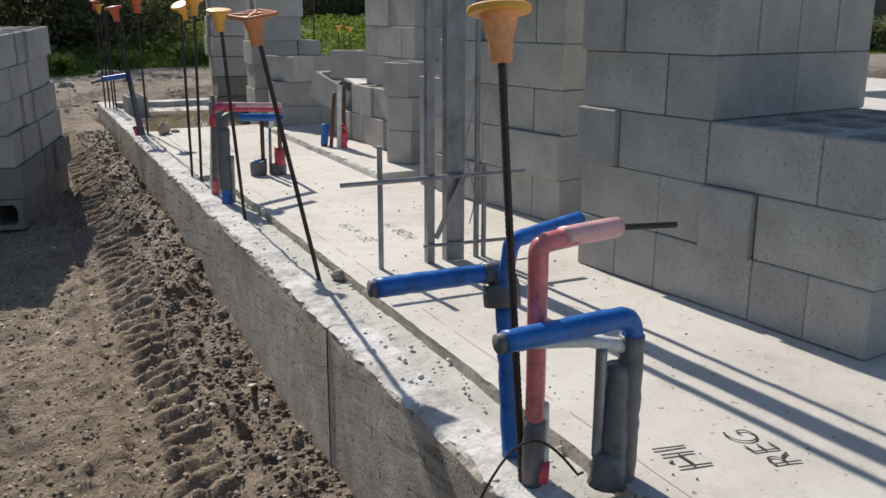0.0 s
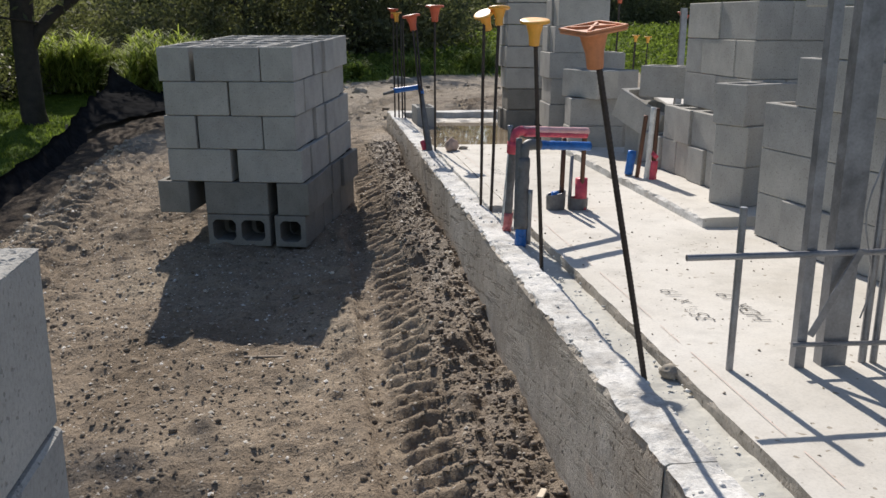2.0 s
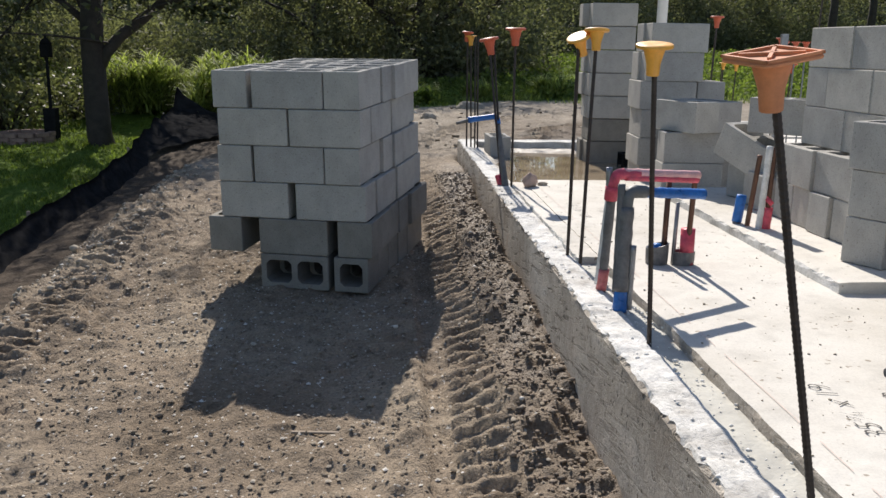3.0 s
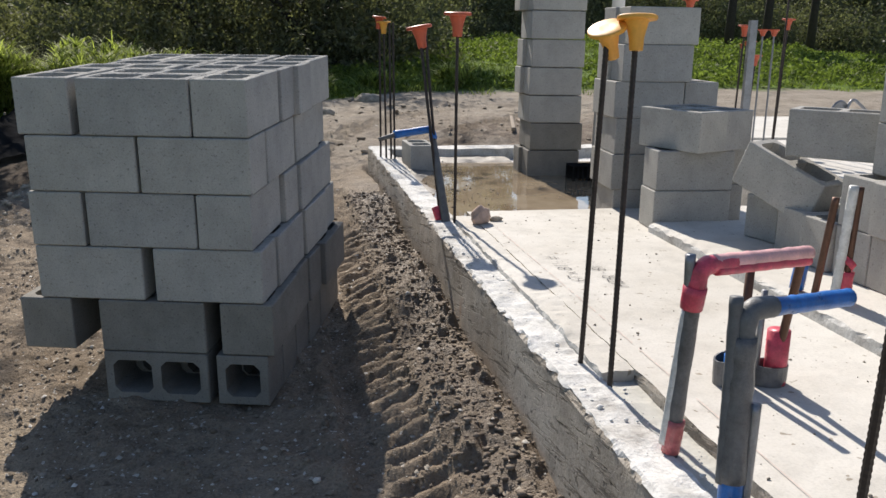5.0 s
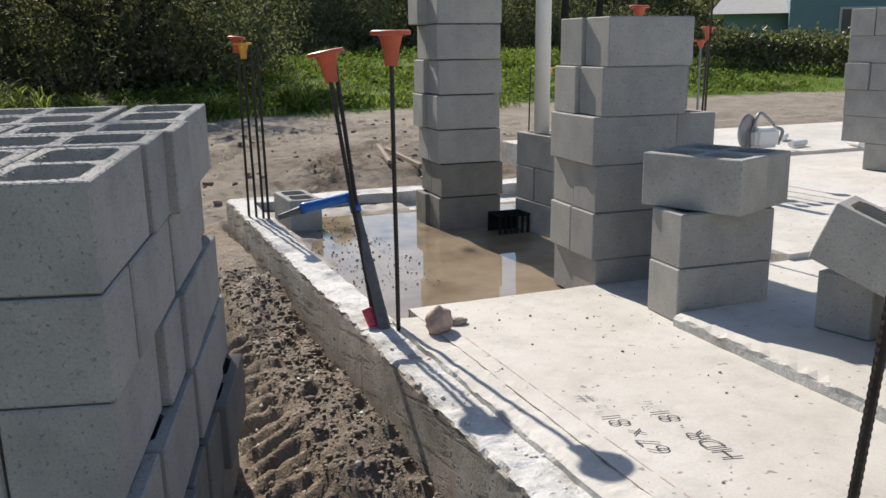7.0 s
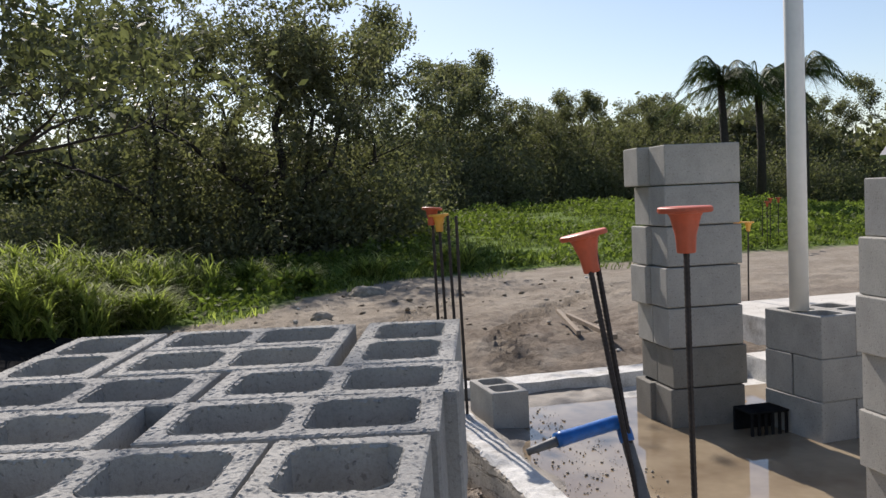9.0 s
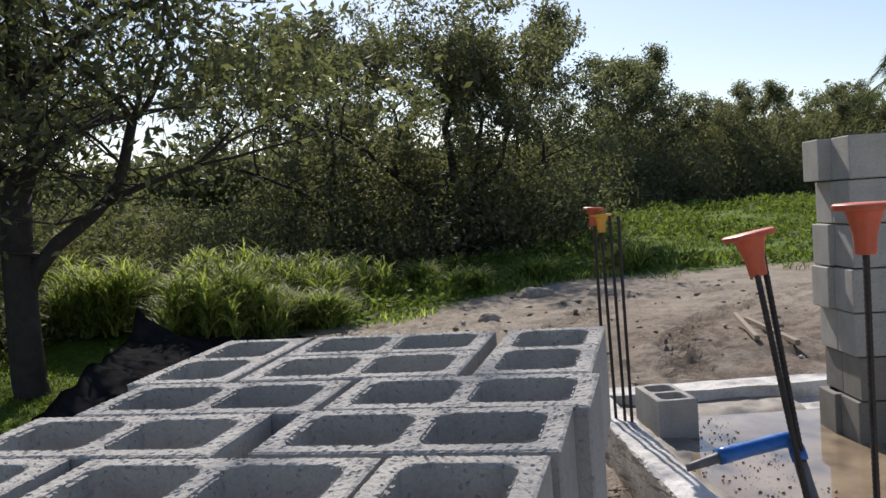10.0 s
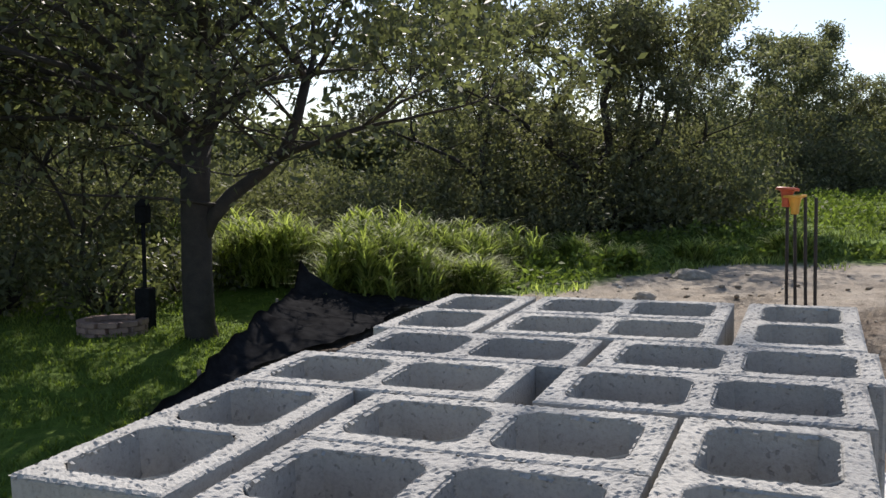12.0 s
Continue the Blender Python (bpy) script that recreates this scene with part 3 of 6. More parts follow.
def block_mesh(name, length, cells, fine):
    """A hollow block: flared cells through it, softened arrises, rough rims."""
    bm = bmesh.new()
    hx, hy = length / 2, BW / 2
    cuts = [-hx + length * i / cells for i in range(cells + 1)]
    wall = 0.031

    def level(z, grow):
        outer = [[bm.verts.new((x, s * hy, z)) for x in cuts] for s in (-1, 1)]
        holes = []
        for i in range(cells):
            x0 = cuts[i] + (wall if i == 0 else wall * 0.5) + grow
            x1 = cuts[i + 1] - (wall if i == cells - 1 else wall * 0.5) - grow
            y0, y1, c = -hy + wall + grow, hy - wall - grow, 0.022
            holes.append([bm.verts.new((x, y, z)) for x, y in ((x0 + c, y0), (x1 - c, y0), (x1, y0 + c), (x1, y1 - c), (x1 - c, y1), (x0 + c, y1), (x0, y1 - c), (x0, y0 + c))])
        return outer, holes
    lo, lh = level(0, 0.002)
    hi, hh = level(BH, -0.001)
    for (o, hs), up in (((lo, lh), False), ((hi, hh), True)):
        for i in range(cells):
            a, b, c, d = o[0][i], o[0][i + 1], o[1][i + 1], o[1][i]
            h = hs[i]
            for q in ((a, b, h[1], h[0]), (b, h[2], h[1]), (b, c, h[3], h[2]), (c, h[4], h[3]), (c, d, h[5], h[4]), (d, h[6], h[5]), (d, a, h[7], h[6]), (a, h[0], h[7])):
                bm.faces.new(q if up else q[::-1])
    for i in range(cells):
        for j in range(8):
            k2 = (j + 1) % 8
            bm.faces.new((lh[i][k2], lh[i][j], hh[i][j], hh[i][k2]))
        bm.faces.new((lo[0][i], lo[0][i + 1], hi[0][i + 1], hi[0][i]))
        bm.faces.new((lo[1][i + 1], lo[1][i], hi[1][i], hi[1][i + 1]))
    bm.faces.new((lo[1][0], lo[0][0], hi[0][0], hi[1][0]))
    bm.faces.new((lo[0][-1], lo[1][-1], hi[1][-1], hi[0][-1]))
    bmesh.ops.recalc_face_normals(bm, faces=bm.faces[:])

    def sharp(e):
        a, b = e.verts
        on = [abs(abs(v.co.x) - hx) < 1e-5 or abs(abs(v.co.y) - hy) < 1e-5 for v in (a, b)]
        return all(on) and len(e.link_faces) == 2 and e.calc_face_angle() > 1.2
    bmesh.ops.bevel(bm, geom=[e for e in bm.edges if sharp(e)], offset=0.004, segments=1, affect="EDGES")
    if fine:
        rough_rim(bm, hx, hy, cuts, wall)
    me = bpy.data.meshes.new(name)
    bm.to_mesh(me)
    bm.free()
    me.materials.append(M_BLOCK)
    return me


BLOCKS = {"full": block_mesh("block_full", BL, 2, False), "half": block_mesh("block_half", BW, 1, False),
          "full_rough": block_mesh("block_full_rough", BL, 2, True), "half_rough": block_mesh("block_half_rough", BW, 1, True)}
M_BLOCK_DARK = M_BLOCK.copy()
M_BLOCK_DARK.name = "damp_block_concrete"
for nd in M_BLOCK_DARK.node_tree.nodes:
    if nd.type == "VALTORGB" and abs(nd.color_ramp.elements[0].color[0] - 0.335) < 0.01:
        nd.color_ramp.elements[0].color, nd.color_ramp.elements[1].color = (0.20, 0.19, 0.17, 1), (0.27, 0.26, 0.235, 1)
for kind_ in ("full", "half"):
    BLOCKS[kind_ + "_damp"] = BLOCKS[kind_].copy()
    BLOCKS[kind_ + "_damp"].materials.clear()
    BLOCKS[kind_ + "_damp"].materials.append(M_BLOCK_DARK)
RB = random.Random(11)


def block(m, label, group, kind_="full"):
    ob = new("concrete_block", BLOCKS[kind_])
    ob.matrix_world = m
    return tagged(ob, label, "concrete block", group)


def course(frame_m, z, rows, label, group, jit=0.0025, finish=""):
    """One layer of blocks: rows of (a, b, turned, kind) give each block's low corner in the stack's own plan."""
    for a, b, turn, kind_ in rows:
        length = BL if kind_ != "half" else BW
        if turn == 1:
            cx, cy, rz = a + BW / 2, b + length / 2, 90
        else:
            cx, cy, rz = a + length / 2, b + BW / 2, 0
        m = pose(cx + RB.uniform(-jit, jit), cy + RB.uniform(-jit, jit), z, 0, 0, rz + RB.uniform(-0.7, 0.7))
        if turn == 2:       # laid on its side, cells facing along the depth
            m = pose(a + length / 2, b, z + BW / 2, -90, 0, 0) @ pose(0, 0, 0)
        block(frame_m @ m, label, group, kind_ + finish)


# tall stack on the track, leaning a little with the ground
ax_a = Vector((0.9628, -0.27, 0.0084)).normalized()
ax_b = Vector((0.2694, 0.9621, 0.042)).normalized()
ax_c = ax_a.cross(ax_b).normalized()
P = 0.2
PITCH_A = 0.2017
origin = Vector((-0.4258, 6.7778, 1.1837)) - ax_c * 6 * PITCH_A
STACK_A = Matrix((ax_a, ax_b, ax_c)).transposed().to_4x4()
STACK_A.translation = origin
LAB_A = "plain grey hollow concrete block stacked on the track"
GRP_A = "blocks of the stack on the track"
F, H = "full", "half"
top_a = [(0.008, 0, 1, F), (0.236, 0, 0, F), (0.238, 0.2, 0, F), (0.641, 0.006, 1, F),
         (0.004, 0.402, 0, F), (0.452, 0.414, 0, F), (0.058, 0.604, 0, F), (0.476, 0.612, 0, F),
         (0.026, 0.808, 1, F), (0.238, 0.815, 0, F), (0.238, 1.015, 0, F), (0.664, 0.815, 1, F)]
two_two = [(0.03, 0, 0, F), (0.441, 0, 0, F), (0.0, 0.204, 1, F), (0.215, 0.204, 0, F), (0.215, 0.404, 0, F), (0.645, 0.206, 1, F),
           (0.01, 0.62, 1, F), (0.22, 0.62, 0, F), (0.22, 0.822, 0, F), (0.648, 0.632, 1, F),
           (0.02, 1.03, 0, F), (0.425, 1.04, 0, F)]
third_a = [(0.018, 0, 1, F), (0.227, 0, 0, F), (0.22, 0.202, 0, F), (0.636, 0, 1, F),
           (0.0, 0.41, 0, F), (0.45, 0.41, 0, F), (0.02, 0.615, 0, F), (0.463, 0.615, 0, F),
           (0.02, 0.82, 1, F), (0.24, 0.82, 0, F), (0.24, 1.02, 0, F), (0.66, 0.82, 1, F)]
lower_two = [(0.018, 0, 0, F), (0.462, 0, 0, F), (0.03, 0.204, 1, F), (0.24, 0.204, 0, F), (0.24, 0.404, 0, F), (0.668, 0.21, 1, F),
             (0.03, 0.63, 1, F), (0.24, 0.63, 0, F), (0.24, 0.83, 0, F), (0.676, 0.64, 1, F), (0.03, 1.04, 0, F), (0.466, 1.05, 0, F)]
second_a = [(-0.062, 0, 1, F), (0.237, 0, 0, F), (0.237, 0.202, 0, F), (0.692, 0, 1, F),
            (-0.03, 0.41, 0, F), (0.48, 0.41, 0, F), (-0.03, 0.615, 0, F), (0.49, 0.615, 0, F),
            (0.0, 0.82, 1, F), (0.24, 0.82, 0, F), (0.24, 1.02, 0, F), (0.71, 0.84, 1, F)]
foot_a = [(0.236, 0.0, 2, F), (0.668, 0.0, 2, H), (0.26, 0.2, 2, F), (0.67, 0.2, 2, H), (0.06, 0.41, 0, F), (0.47, 0.41, 0, F), (0.06, 0.62, 0, F), (0.475, 0.62, 0, F),
          (0.04, 0.83, 1, F), (0.25, 0.83, 0, F), (0.68, 0.83, 1, F), (0.25, 1.03, 0, F)]


def shifted(rows, da=0.0, db=0.0, spread=1.0):
    return [(a * spread + da, b + db, t, q) for a, b, t, q in rows]


course(STACK_A, 5 * PITCH_A + 0.0035, top_a, LAB_A, GRP_A, 0.002, "_rough")
# the two lowest courses take the darker block colour
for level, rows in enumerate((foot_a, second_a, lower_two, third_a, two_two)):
    course(STACK_A, level * PITCH_A + 0.0035, rows, LAB_A if level > 1 else "dark grey hollow concrete block at the foot of the stack", GRP_A, 0.002, "" if level > 1 else "_damp")

# stack beside the start of the walk
LAB_B, GRP_B = "plain grey hollow concrete block stacked beside the track", "blocks of the stack at the start"
zb0 = 1.108 - 0.196 - 5 * P
plain_top = [(0, 0, 1, F), (0.22, 0, 0, F), (0.22, 0.2, 0, F), (0.648, 0, 1, F), (0.0, 0.412, 0, F), (0.447, 0.412, 0, F), (0.005, 0.615, 0, F), (0.447, 0.615, 0, F),
             (0.004, 0.822, 1, F), (0.215, 0.822, 0, F), (0.215, 1.022, 0, F), (0.648, 0.82, 1, F)]
plain_two = [(0.01, 0, 0, F), (0.442, 0, 0, F), (0.01, 0.202, 0, F), (0.444, 0.202, 0, F), (0.0, 0.41, 1, F), (0.21, 0.41, 0, F), (0.21, 0.61, 0, F), (0.65, 0.41, 1, F),
             (0.01, 0.82, 0, F), (0.447, 0.82, 0, F), (0.02, 1.022, 0, F), (0.447, 1.022, 0, F)]
fB = Matrix.Translation((0.235 - 0.85, 2.175 - 1.22, zb0))
for i in range(6):
    rows = plain_two if i % 2 == 1 else plain_top
    course(fB, i * P, shifted(rows, (0, 0.012, 0, -0.01, 0.008, 0)[i]), LAB_B, GRP_B, 0.0025, "_rough" if i == 5 else "")


def wall_frame(far_left, near_left, z):
    """Frame of a stack on the slab: a runs into the house, b runs along the visible face from its near end."""
    b = (Vector((*far_left, 0)) - Vector((*near_left, 0))).normalized()
    a = Vector((b.y, -b.x, 0))
    m = Matrix((a, b, Vector((0, 0, 1)))).transposed().to_4x4()
    m.translation = (*near_left, z)
    return m


def face_course(fr, z, widths, depth, start=0.0, label="", group="", out=(), far=True):
    """A layer whose visible face shows the given widths, from its far end back; 2 is an end, 4 a side."""
    length = start
    total = sum(0.2 if w == 2 else 0.402 for w in widths)
    rows = []
    b = start
    for i, w in enumerate(widths):
        pr = -0.02 if i in out else 0.0
        if w == 2:
            a = pr
            while a + 0.3 < depth:
                rows.append((a, b, 0, F))
                a += 0.402
            if depth - a > 0.15:
                rows.append((a, b, 0, H))
            b += 0.2
        else:
            a = pr
            while a + 0.15 < depth:
                rows.append((a, b, 1, F))
                a += 0.2
            b += 0.402
    course(fr, z, rows, label, group, 0.0025)


# first stack on the slab, with an unloaded near corner
LAB_W, GRP_W = "plain grey hollow concrete block stacked on the slab", "blocks of the near stack on the slab"
fW1 = wall_frame((2.354, 3.175), (2.495, 1.985), FLOOR + 0.002)
face_course(fW1, 0, [2, 2, 4, 2, 2], 0.85, 0, LAB_W, GRP_W)
face_course(fW1, P, [4, 2, 2, 4], 0.85, 0, LAB_W, GRP_W, (1,))
face_course(fW1, 2 * P, [2, 4, 4, 2], 0.85, 0, LAB_W, GRP_W, (3,))
face_course(fW1, 3 * P, [2, 4], 0.85, 0.6, LAB_W, GRP_W)
face_course(fW1, 4 * P, [4, 2], 0.85, 0.6, LAB_W, GRP_W, (1,))
face_course(fW1, 5 * P, [2, 2, 2], 0.85, 0.6, LAB_W, GRP_W)

LAB_W2, GRP_W2 = "plain grey hollow concrete block in a tall stack on the slab", "blocks of the second stack on the slab"
fW2 = wall_frame((2.472, 4.934), (2.632, 3.745), FLOOR + 0.002)
pat = ([2, 4, 4, 2], [4, 2, 2, 4], [2, 2, 4, 4], [4, 4, 2, 2], [2, 4, 2, 4], [4, 2, 4, 2])
for i in range(6):
    cut = 0.2 if i >= 3 else 0
    face_course(fW2, i * P, pat[i] if not cut else pat[i][:-1], 0.42, 0, LAB_W2, GRP_W2, ((2,), (0,), (), (1,), (2,), (0,))[i])

# three blocks set crosswise in front of the second stack
LAB_4, GRP_4 = "plain grey hollow concrete block in a short column on the slab", "blocks of the short column"
yaw4 = math.degrees(math.atan2(0.096, 0.195))
for i, (dx, dy, dr) in enumerate(((0, 0, 0), (0.005, -0.004, 1.5), (-0.012, 0.008, -2.0))):
    block(pose(2.525 + dx, 5.365 + dy, FLOOR + 0.05 + i * P, 0, 0, yaw4 + dr) @ pose(BL / 2, 0, 0), LAB_4, GRP_4, "full")

# tumbled stack
LAB_P, GRP_P = "plain grey hollow concrete block in a half-unloaded stack on the slab", "blocks of the half-unloaded stack"
z3 = FLOOR + 0.05
fP = wall_frame((2.625, 6.90), (2.66, 5.70), z3)
face_course(fP, 0, [2, 2, 2, 2, 2, 2], 0.8, 0, LAB_P, GRP_P, (1, 4))
face_course(fP, P, [4, 2, 2], 0.8, 0, LAB_P, GRP_P, (1,))
fP2 = wall_frame((2.745, 6.50), (2.775, 5.68), z3)
face_course(fP2, 2 * P, [4, 4], 0.6, 0, LAB_P, GRP_P)
face_course(fP2, 3 * P, [2, 4, 2], 0.6, 0.0, LAB_P, GRP_P)
face_course(fP2, 4 * P, [4, 4], 0.6, 0, LAB_P, GRP_P)


def laid(corner, along, label, group):
    """A block whose top near-left corner and long axis are given."""
    d = Vector(along).normalized()
    side = Vector((0, 0, 1)).cross(d).normalized()
    up = d.cross(side)
    m = Matrix((d, side, up)).transposed().to_4x4()
    m.translation = Vector(corner) - m.to_3x3() @ Vector((-BL / 2, -BW / 2, BH))
    return block(m, label, group)


laid((2.534, 7.03, 0.912), (0.42, -0.80, -0.36), "tilted grey concrete block slid off its stack", GRP_P)
laid((2.599, 6.852, 1.07), (0.72, -0.69, 0.0), "grey concrete block lying askew on a stack", GRP_P)
block(pose(2.75, 7.10, z3 + 0.001, 0, 0, 14) @ pose(0, 0, 0, 0, 0, 0), "grey concrete block lying at the foot of a stack", GRP_P, "half")
fP4 = wall_frame((3.55, 6.3), (3.62, 5.1), z3)
for i in range(7):
    face_course(fP4, i * P, pat[i % 6], 0.42, 0, "plain grey concrete block in a taller stack behind", "blocks of the taller stack", (i % 4,))

# low column with two blocks turned across on top
LAB_S, GRP_S = "plain grey hollow concrete block in a low column by the porch", "blocks of the low column"
f3 = Matrix.Translation((2.325, 7.525, FLOOR + 0.002)) @ pose(0, 0, 0, 0, 0, -4)
course(f3, 0, [(0, 0, 0, F), (0.16, 0.2, 0, F)], LAB_S, GRP_S)
course(f3, P, [(0.012, 0.005, 0, F), (0.16, 0.207, 0, F)], LAB_S, GRP_S)
f3t = Matrix.Translation((2.485, 7.41, FLOOR + 0.002)) @ pose(0, 0, 0, 0, 0, 22)
course(f3t, 2 * P, [(0.0, 0.0, 1, F), (0.2, 0.004, 1, F)], LAB_S, GRP_S)

# column of blocks at the edge of the porch
LAB_C, GRP_C = "plain grey hollow concrete block in a column beside the porch", "blocks of the porch column"
fC2 = Matrix.Translation((2.325, 8.105, 0.31)) @ pose(0, 0, 0, 0, 0, -3)
for i in range(6):
    dx = (0.02, 0.0, 0.012, -0.005, 0.03, 0.055)[i]
    if i in (0, 1, 2):
        rows = [(dx, 0, 0, F), (dx + 0.004, 0.2, 0, F)]
    elif i == 3:
        rows = [(dx, 0, 0, F), (dx, 0.2, 0, F), (dx + 0.41, 0.03, 1, H), (dx + 0.41, 0.23, 1, H)]
    else:
        rows = [(dx, 0.0, 0, F), (dx - 0.02, 0.2, 0, F)]
    course(fC2, i * P, rows, LAB_C, GRP_C)
for i in range(3):
    block(pose(2.86, 8.32, 0.31 + i * P, 0, 0, 87), LAB_C, GRP_C)

LAB_C1, GRP_C1 = "weathered grey hollow concrete block in a tall column standing in water", "blocks of the far column"
fC1 = Matrix.Translation((2.357, 9.88, 0.296)) @ pose(0, 0, 0, 0, 0, -4)
for i in range(7):
    dx = (0.0, 0.012, -0.006, -0.01, 0.0, -0.005, -0.03)[i]
    rows = [(dx, 0, 0, F), (dx - (0.03 if i in (0, 3, 4) else 0.0), 0.2, 0, F)]
    if i == 6:
        rows = [(dx + 0.03, 0, 0, F), (dx - 0.03, 0.2, 0, F)]
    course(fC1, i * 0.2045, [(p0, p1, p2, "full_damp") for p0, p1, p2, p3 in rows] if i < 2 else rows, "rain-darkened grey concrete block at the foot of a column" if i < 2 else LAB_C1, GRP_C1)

fS = Matrix.Translation((2.85, 9.38, 0.290)) @ pose(0, 0, 0, 0, 0, 4)
for i in range(3):
    course(fS, i * P, [(0, 0, 0, F), (0, 0.2, 0, F)] if i % 2 else [(0, 0, 1, F), (0.2, 0, 1, F)], "plain grey concrete block under a white pipe", "blocks under the white pipe")
block(pose(1.60, 10.375, 0.30, 0, 0, 92), "single grey concrete block standing on the porch floor", "", "full")

# stack far back on the slab
fF = wall_frame((5.9, 10.2), (6.1, 9.05), FLOOR + 0.033)
course(fF, 0, [(0, 0.0, 2, F), (0.42, 0, 2, F), (0, 0.4, 0, F), (0.42, 0.4, 0, F), (0, 0.8, 0, F), (0.42, 0.8, 0, F)], "grey concrete block on the far slab", "blocks of the far stack")
for i in range(1, 6):
    face_course(fF, i * P, pat[i], 0.42, 0, "grey concrete block in a stack on the far slab", "blocks of the far stack", (i % 4,))

# ---- upright bars with caps ----
def bar_mesh(h):
    pts, rad = [], []
    n = int(h / 0.0065)
    for i in range(n + 1):
        pts.append((0.0006 * math.sin(i * 0.05), 0, h * i / n))
        rad.append(0.0088 if i % 2 else 0.0077)
    v, f = tube(pts, rad, 7)
    return mesh_of("bar", v, f, False)


BAR = bar_mesh(1.0)
cap_v, cap_f = turned([(0.017, -0.085), (0.019, -0.083), (0.021, -0.05), (0.031, -0.012), (0.036, -0.004)], 14)
CAP_STEM = mesh_of("cap_stem", cap_v, cap_f)
cap_v, cap_f = turned([(0.030, -0.006), (0.053, -0.004), (0.055, 0.0), (0.054, 0.006), (0.050, 0.0085), (0.02, 0.006), (0.004, 0.006)], 24)
CAP_ROUND = mesh_of("cap_plate", cap_v, cap_f)
CAP_FIN = bmesh.new()
bmesh.ops.create_cube(CAP_FIN, size=1, matrix=pose(0.027, 0, -0.04) @ Matrix.Diagonal((0.012, 0.003, 0.07, 1)))
fin_me = bpy.data.meshes.new("cap_fin")
CAP_FIN.to_mesh(fin_me)
CAP_FIN.free()


def square_cap():
    bm = box_bm(-0.055, 0.055, -0.055, 0.055, -0.004, 0.004, 0.003)
    for r in (0, 90):
        c = box_bm(-0.05, 0.05, -0.003, 0.003, 0.004, 0.010)
        me = bpy.data.meshes.new("t")
        c.transform(pose(0, 0, 0, 0, 0, r + 45))
        c.to_mesh(me)
        c.free()
        bm.from_mesh(me)
        bpy.data.meshes.remove(me)
    for s in (-1, 1):
        for r in (0, 90):
            c = box_bm(-0.055, 0.055, s * 0.052 - 0.003, s * 0.052 + 0.003, 0.004, 0.009)
            me = bpy.data.meshes.new("t")
            c.transform(pose(0, 0, 0, 0, 0, r))
            c.to_mesh(me)
            c.free()
            bm.from_mesh(me)
            bpy.data.meshes.remove(me)
    me = bpy.data.meshes.new("cap_plate")
    bm.to_mesh(me)
    bm.free()
    return me


CAP_SQUARE = square_cap()
CAPS = {}
for nm, mt in (("yellow", M_YELLOW), ("orange", M_ORANGE), ("terracotta", M_TERRA), ("two-tone", M_YELLOW)):
    CAPS[nm] = []
    for src in (CAP_STEM, CAP_ROUND, CAP_SQUARE, fin_me):
        me = src.copy()
        me.shade_smooth()
        me.set_sharp_from_angle(angle=0.75)
        me.materials.append(mt)
        CAPS[nm].append(me)
CAPS["two-tone"][0] = CAPS["two-tone"][0].copy()
CAPS["two-tone"][0].materials.clear()
CAPS["two-tone"][0].materials.append(plain("sunbleached_orange_plastic", (0.74, 0.32, 0.13), 0.5, 0, 0.3, 14, 0.0006))
BAR.materials.append(M_REBAR)


def dowel(base, top, cap="", square=False, tilt=(0, 0), size=1.0, group="upright steel bars along the slab"):
    base, top = Vector(base), Vector(top)
    d = top - base
    what = f"rusty ribbed steel bar with {cap} plastic cap, cast upright into concrete" if cap else "bare rusty ribbed steel bar cast upright into concrete"
    root = thing("rebar_dowel", what, "rebar", base, group)
    root.rotation_mode = "QUATERNION"
    root.rotation_quaternion = Vector((0, 0, 1)).rotation_difference(d)
    b = link("bar", BAR, None, root)
    b.scale = (1, 1, d.length)
    if cap:
        stem, rnd, sq, fin = CAPS[cap]
        m = pose(0, 0, d.length + 0.002, tilt[0], tilt[1], 17) @ Matrix.Diagonal((size, size, size, 1))
        s = link("cap_stem", stem, None, root, cap + " tapered plastic stem")
        s.matrix_local = m
        pl = link("cap_plate", sq if square else rnd, None, root, cap + " flat plastic top")
        pl.matrix_local = m
        for q in range(8):
            fo = link("fin", fin, None, s)
            fo.matrix_local = pose(0, 0, 0, 0, 0, q * 45) @ pose(-0.004, 0, 0, 0, 14, 0)
    return root


dowel((1.345, 1.87, S - 0.02), (1.300, 1.925, 1.33), "two-tone", False, (-6, 7), 1.12)
dowel((1.41, 3.45, S - 0.02), (1.192, 3.38, 1.318), "terracotta", True, (4, 4), 1.1)
dowel((1.405, 4.62, S - 0.02), (1.306, 4.453, 1.337), "yellow", False, (0, 4))
dowel((1.384, 5.895, S - 0.02), (1.366, 5.785, 1.372), "yellow", False, (5, -22))
dowel((1.40, 5.69, S - 0.02), (1.437, 5.755, 1.402), "yellow", False, (-3, 0))
dowel((1.398, 7.93, S - 0.02), (1.393, 7.928, 1.442), "orange", False, (0, 0), 1.28)
dowel((1.345, 8.04, S - 0.02), (1.254, 8.269, 1.374), "orange", False, (6, -7), 1.28)
dowel((1.352, 8.06, S - 0.02), (1.288, 8.28, 1.355), "")
for dx, dy, tx, ty, c in ((-0.02, 0.0, -0.03, 0.05, "orange"), (0.02, -0.03, 0.0, 0.03, "yellow"), (0.05, -0.1, 0.04, 0.0, ""), (0.07, -0.16, 0.05, -0.14, "")):
    dowel((1.325 + dx, 10.42 + dy, S - 0.02), (1.325 + tx, 10.38 + ty, 1.415 if c != "orange" else 1.45), c, False, (0, 6 if c == "orange" else 0), 1.0, "upright steel bars at the far corner")
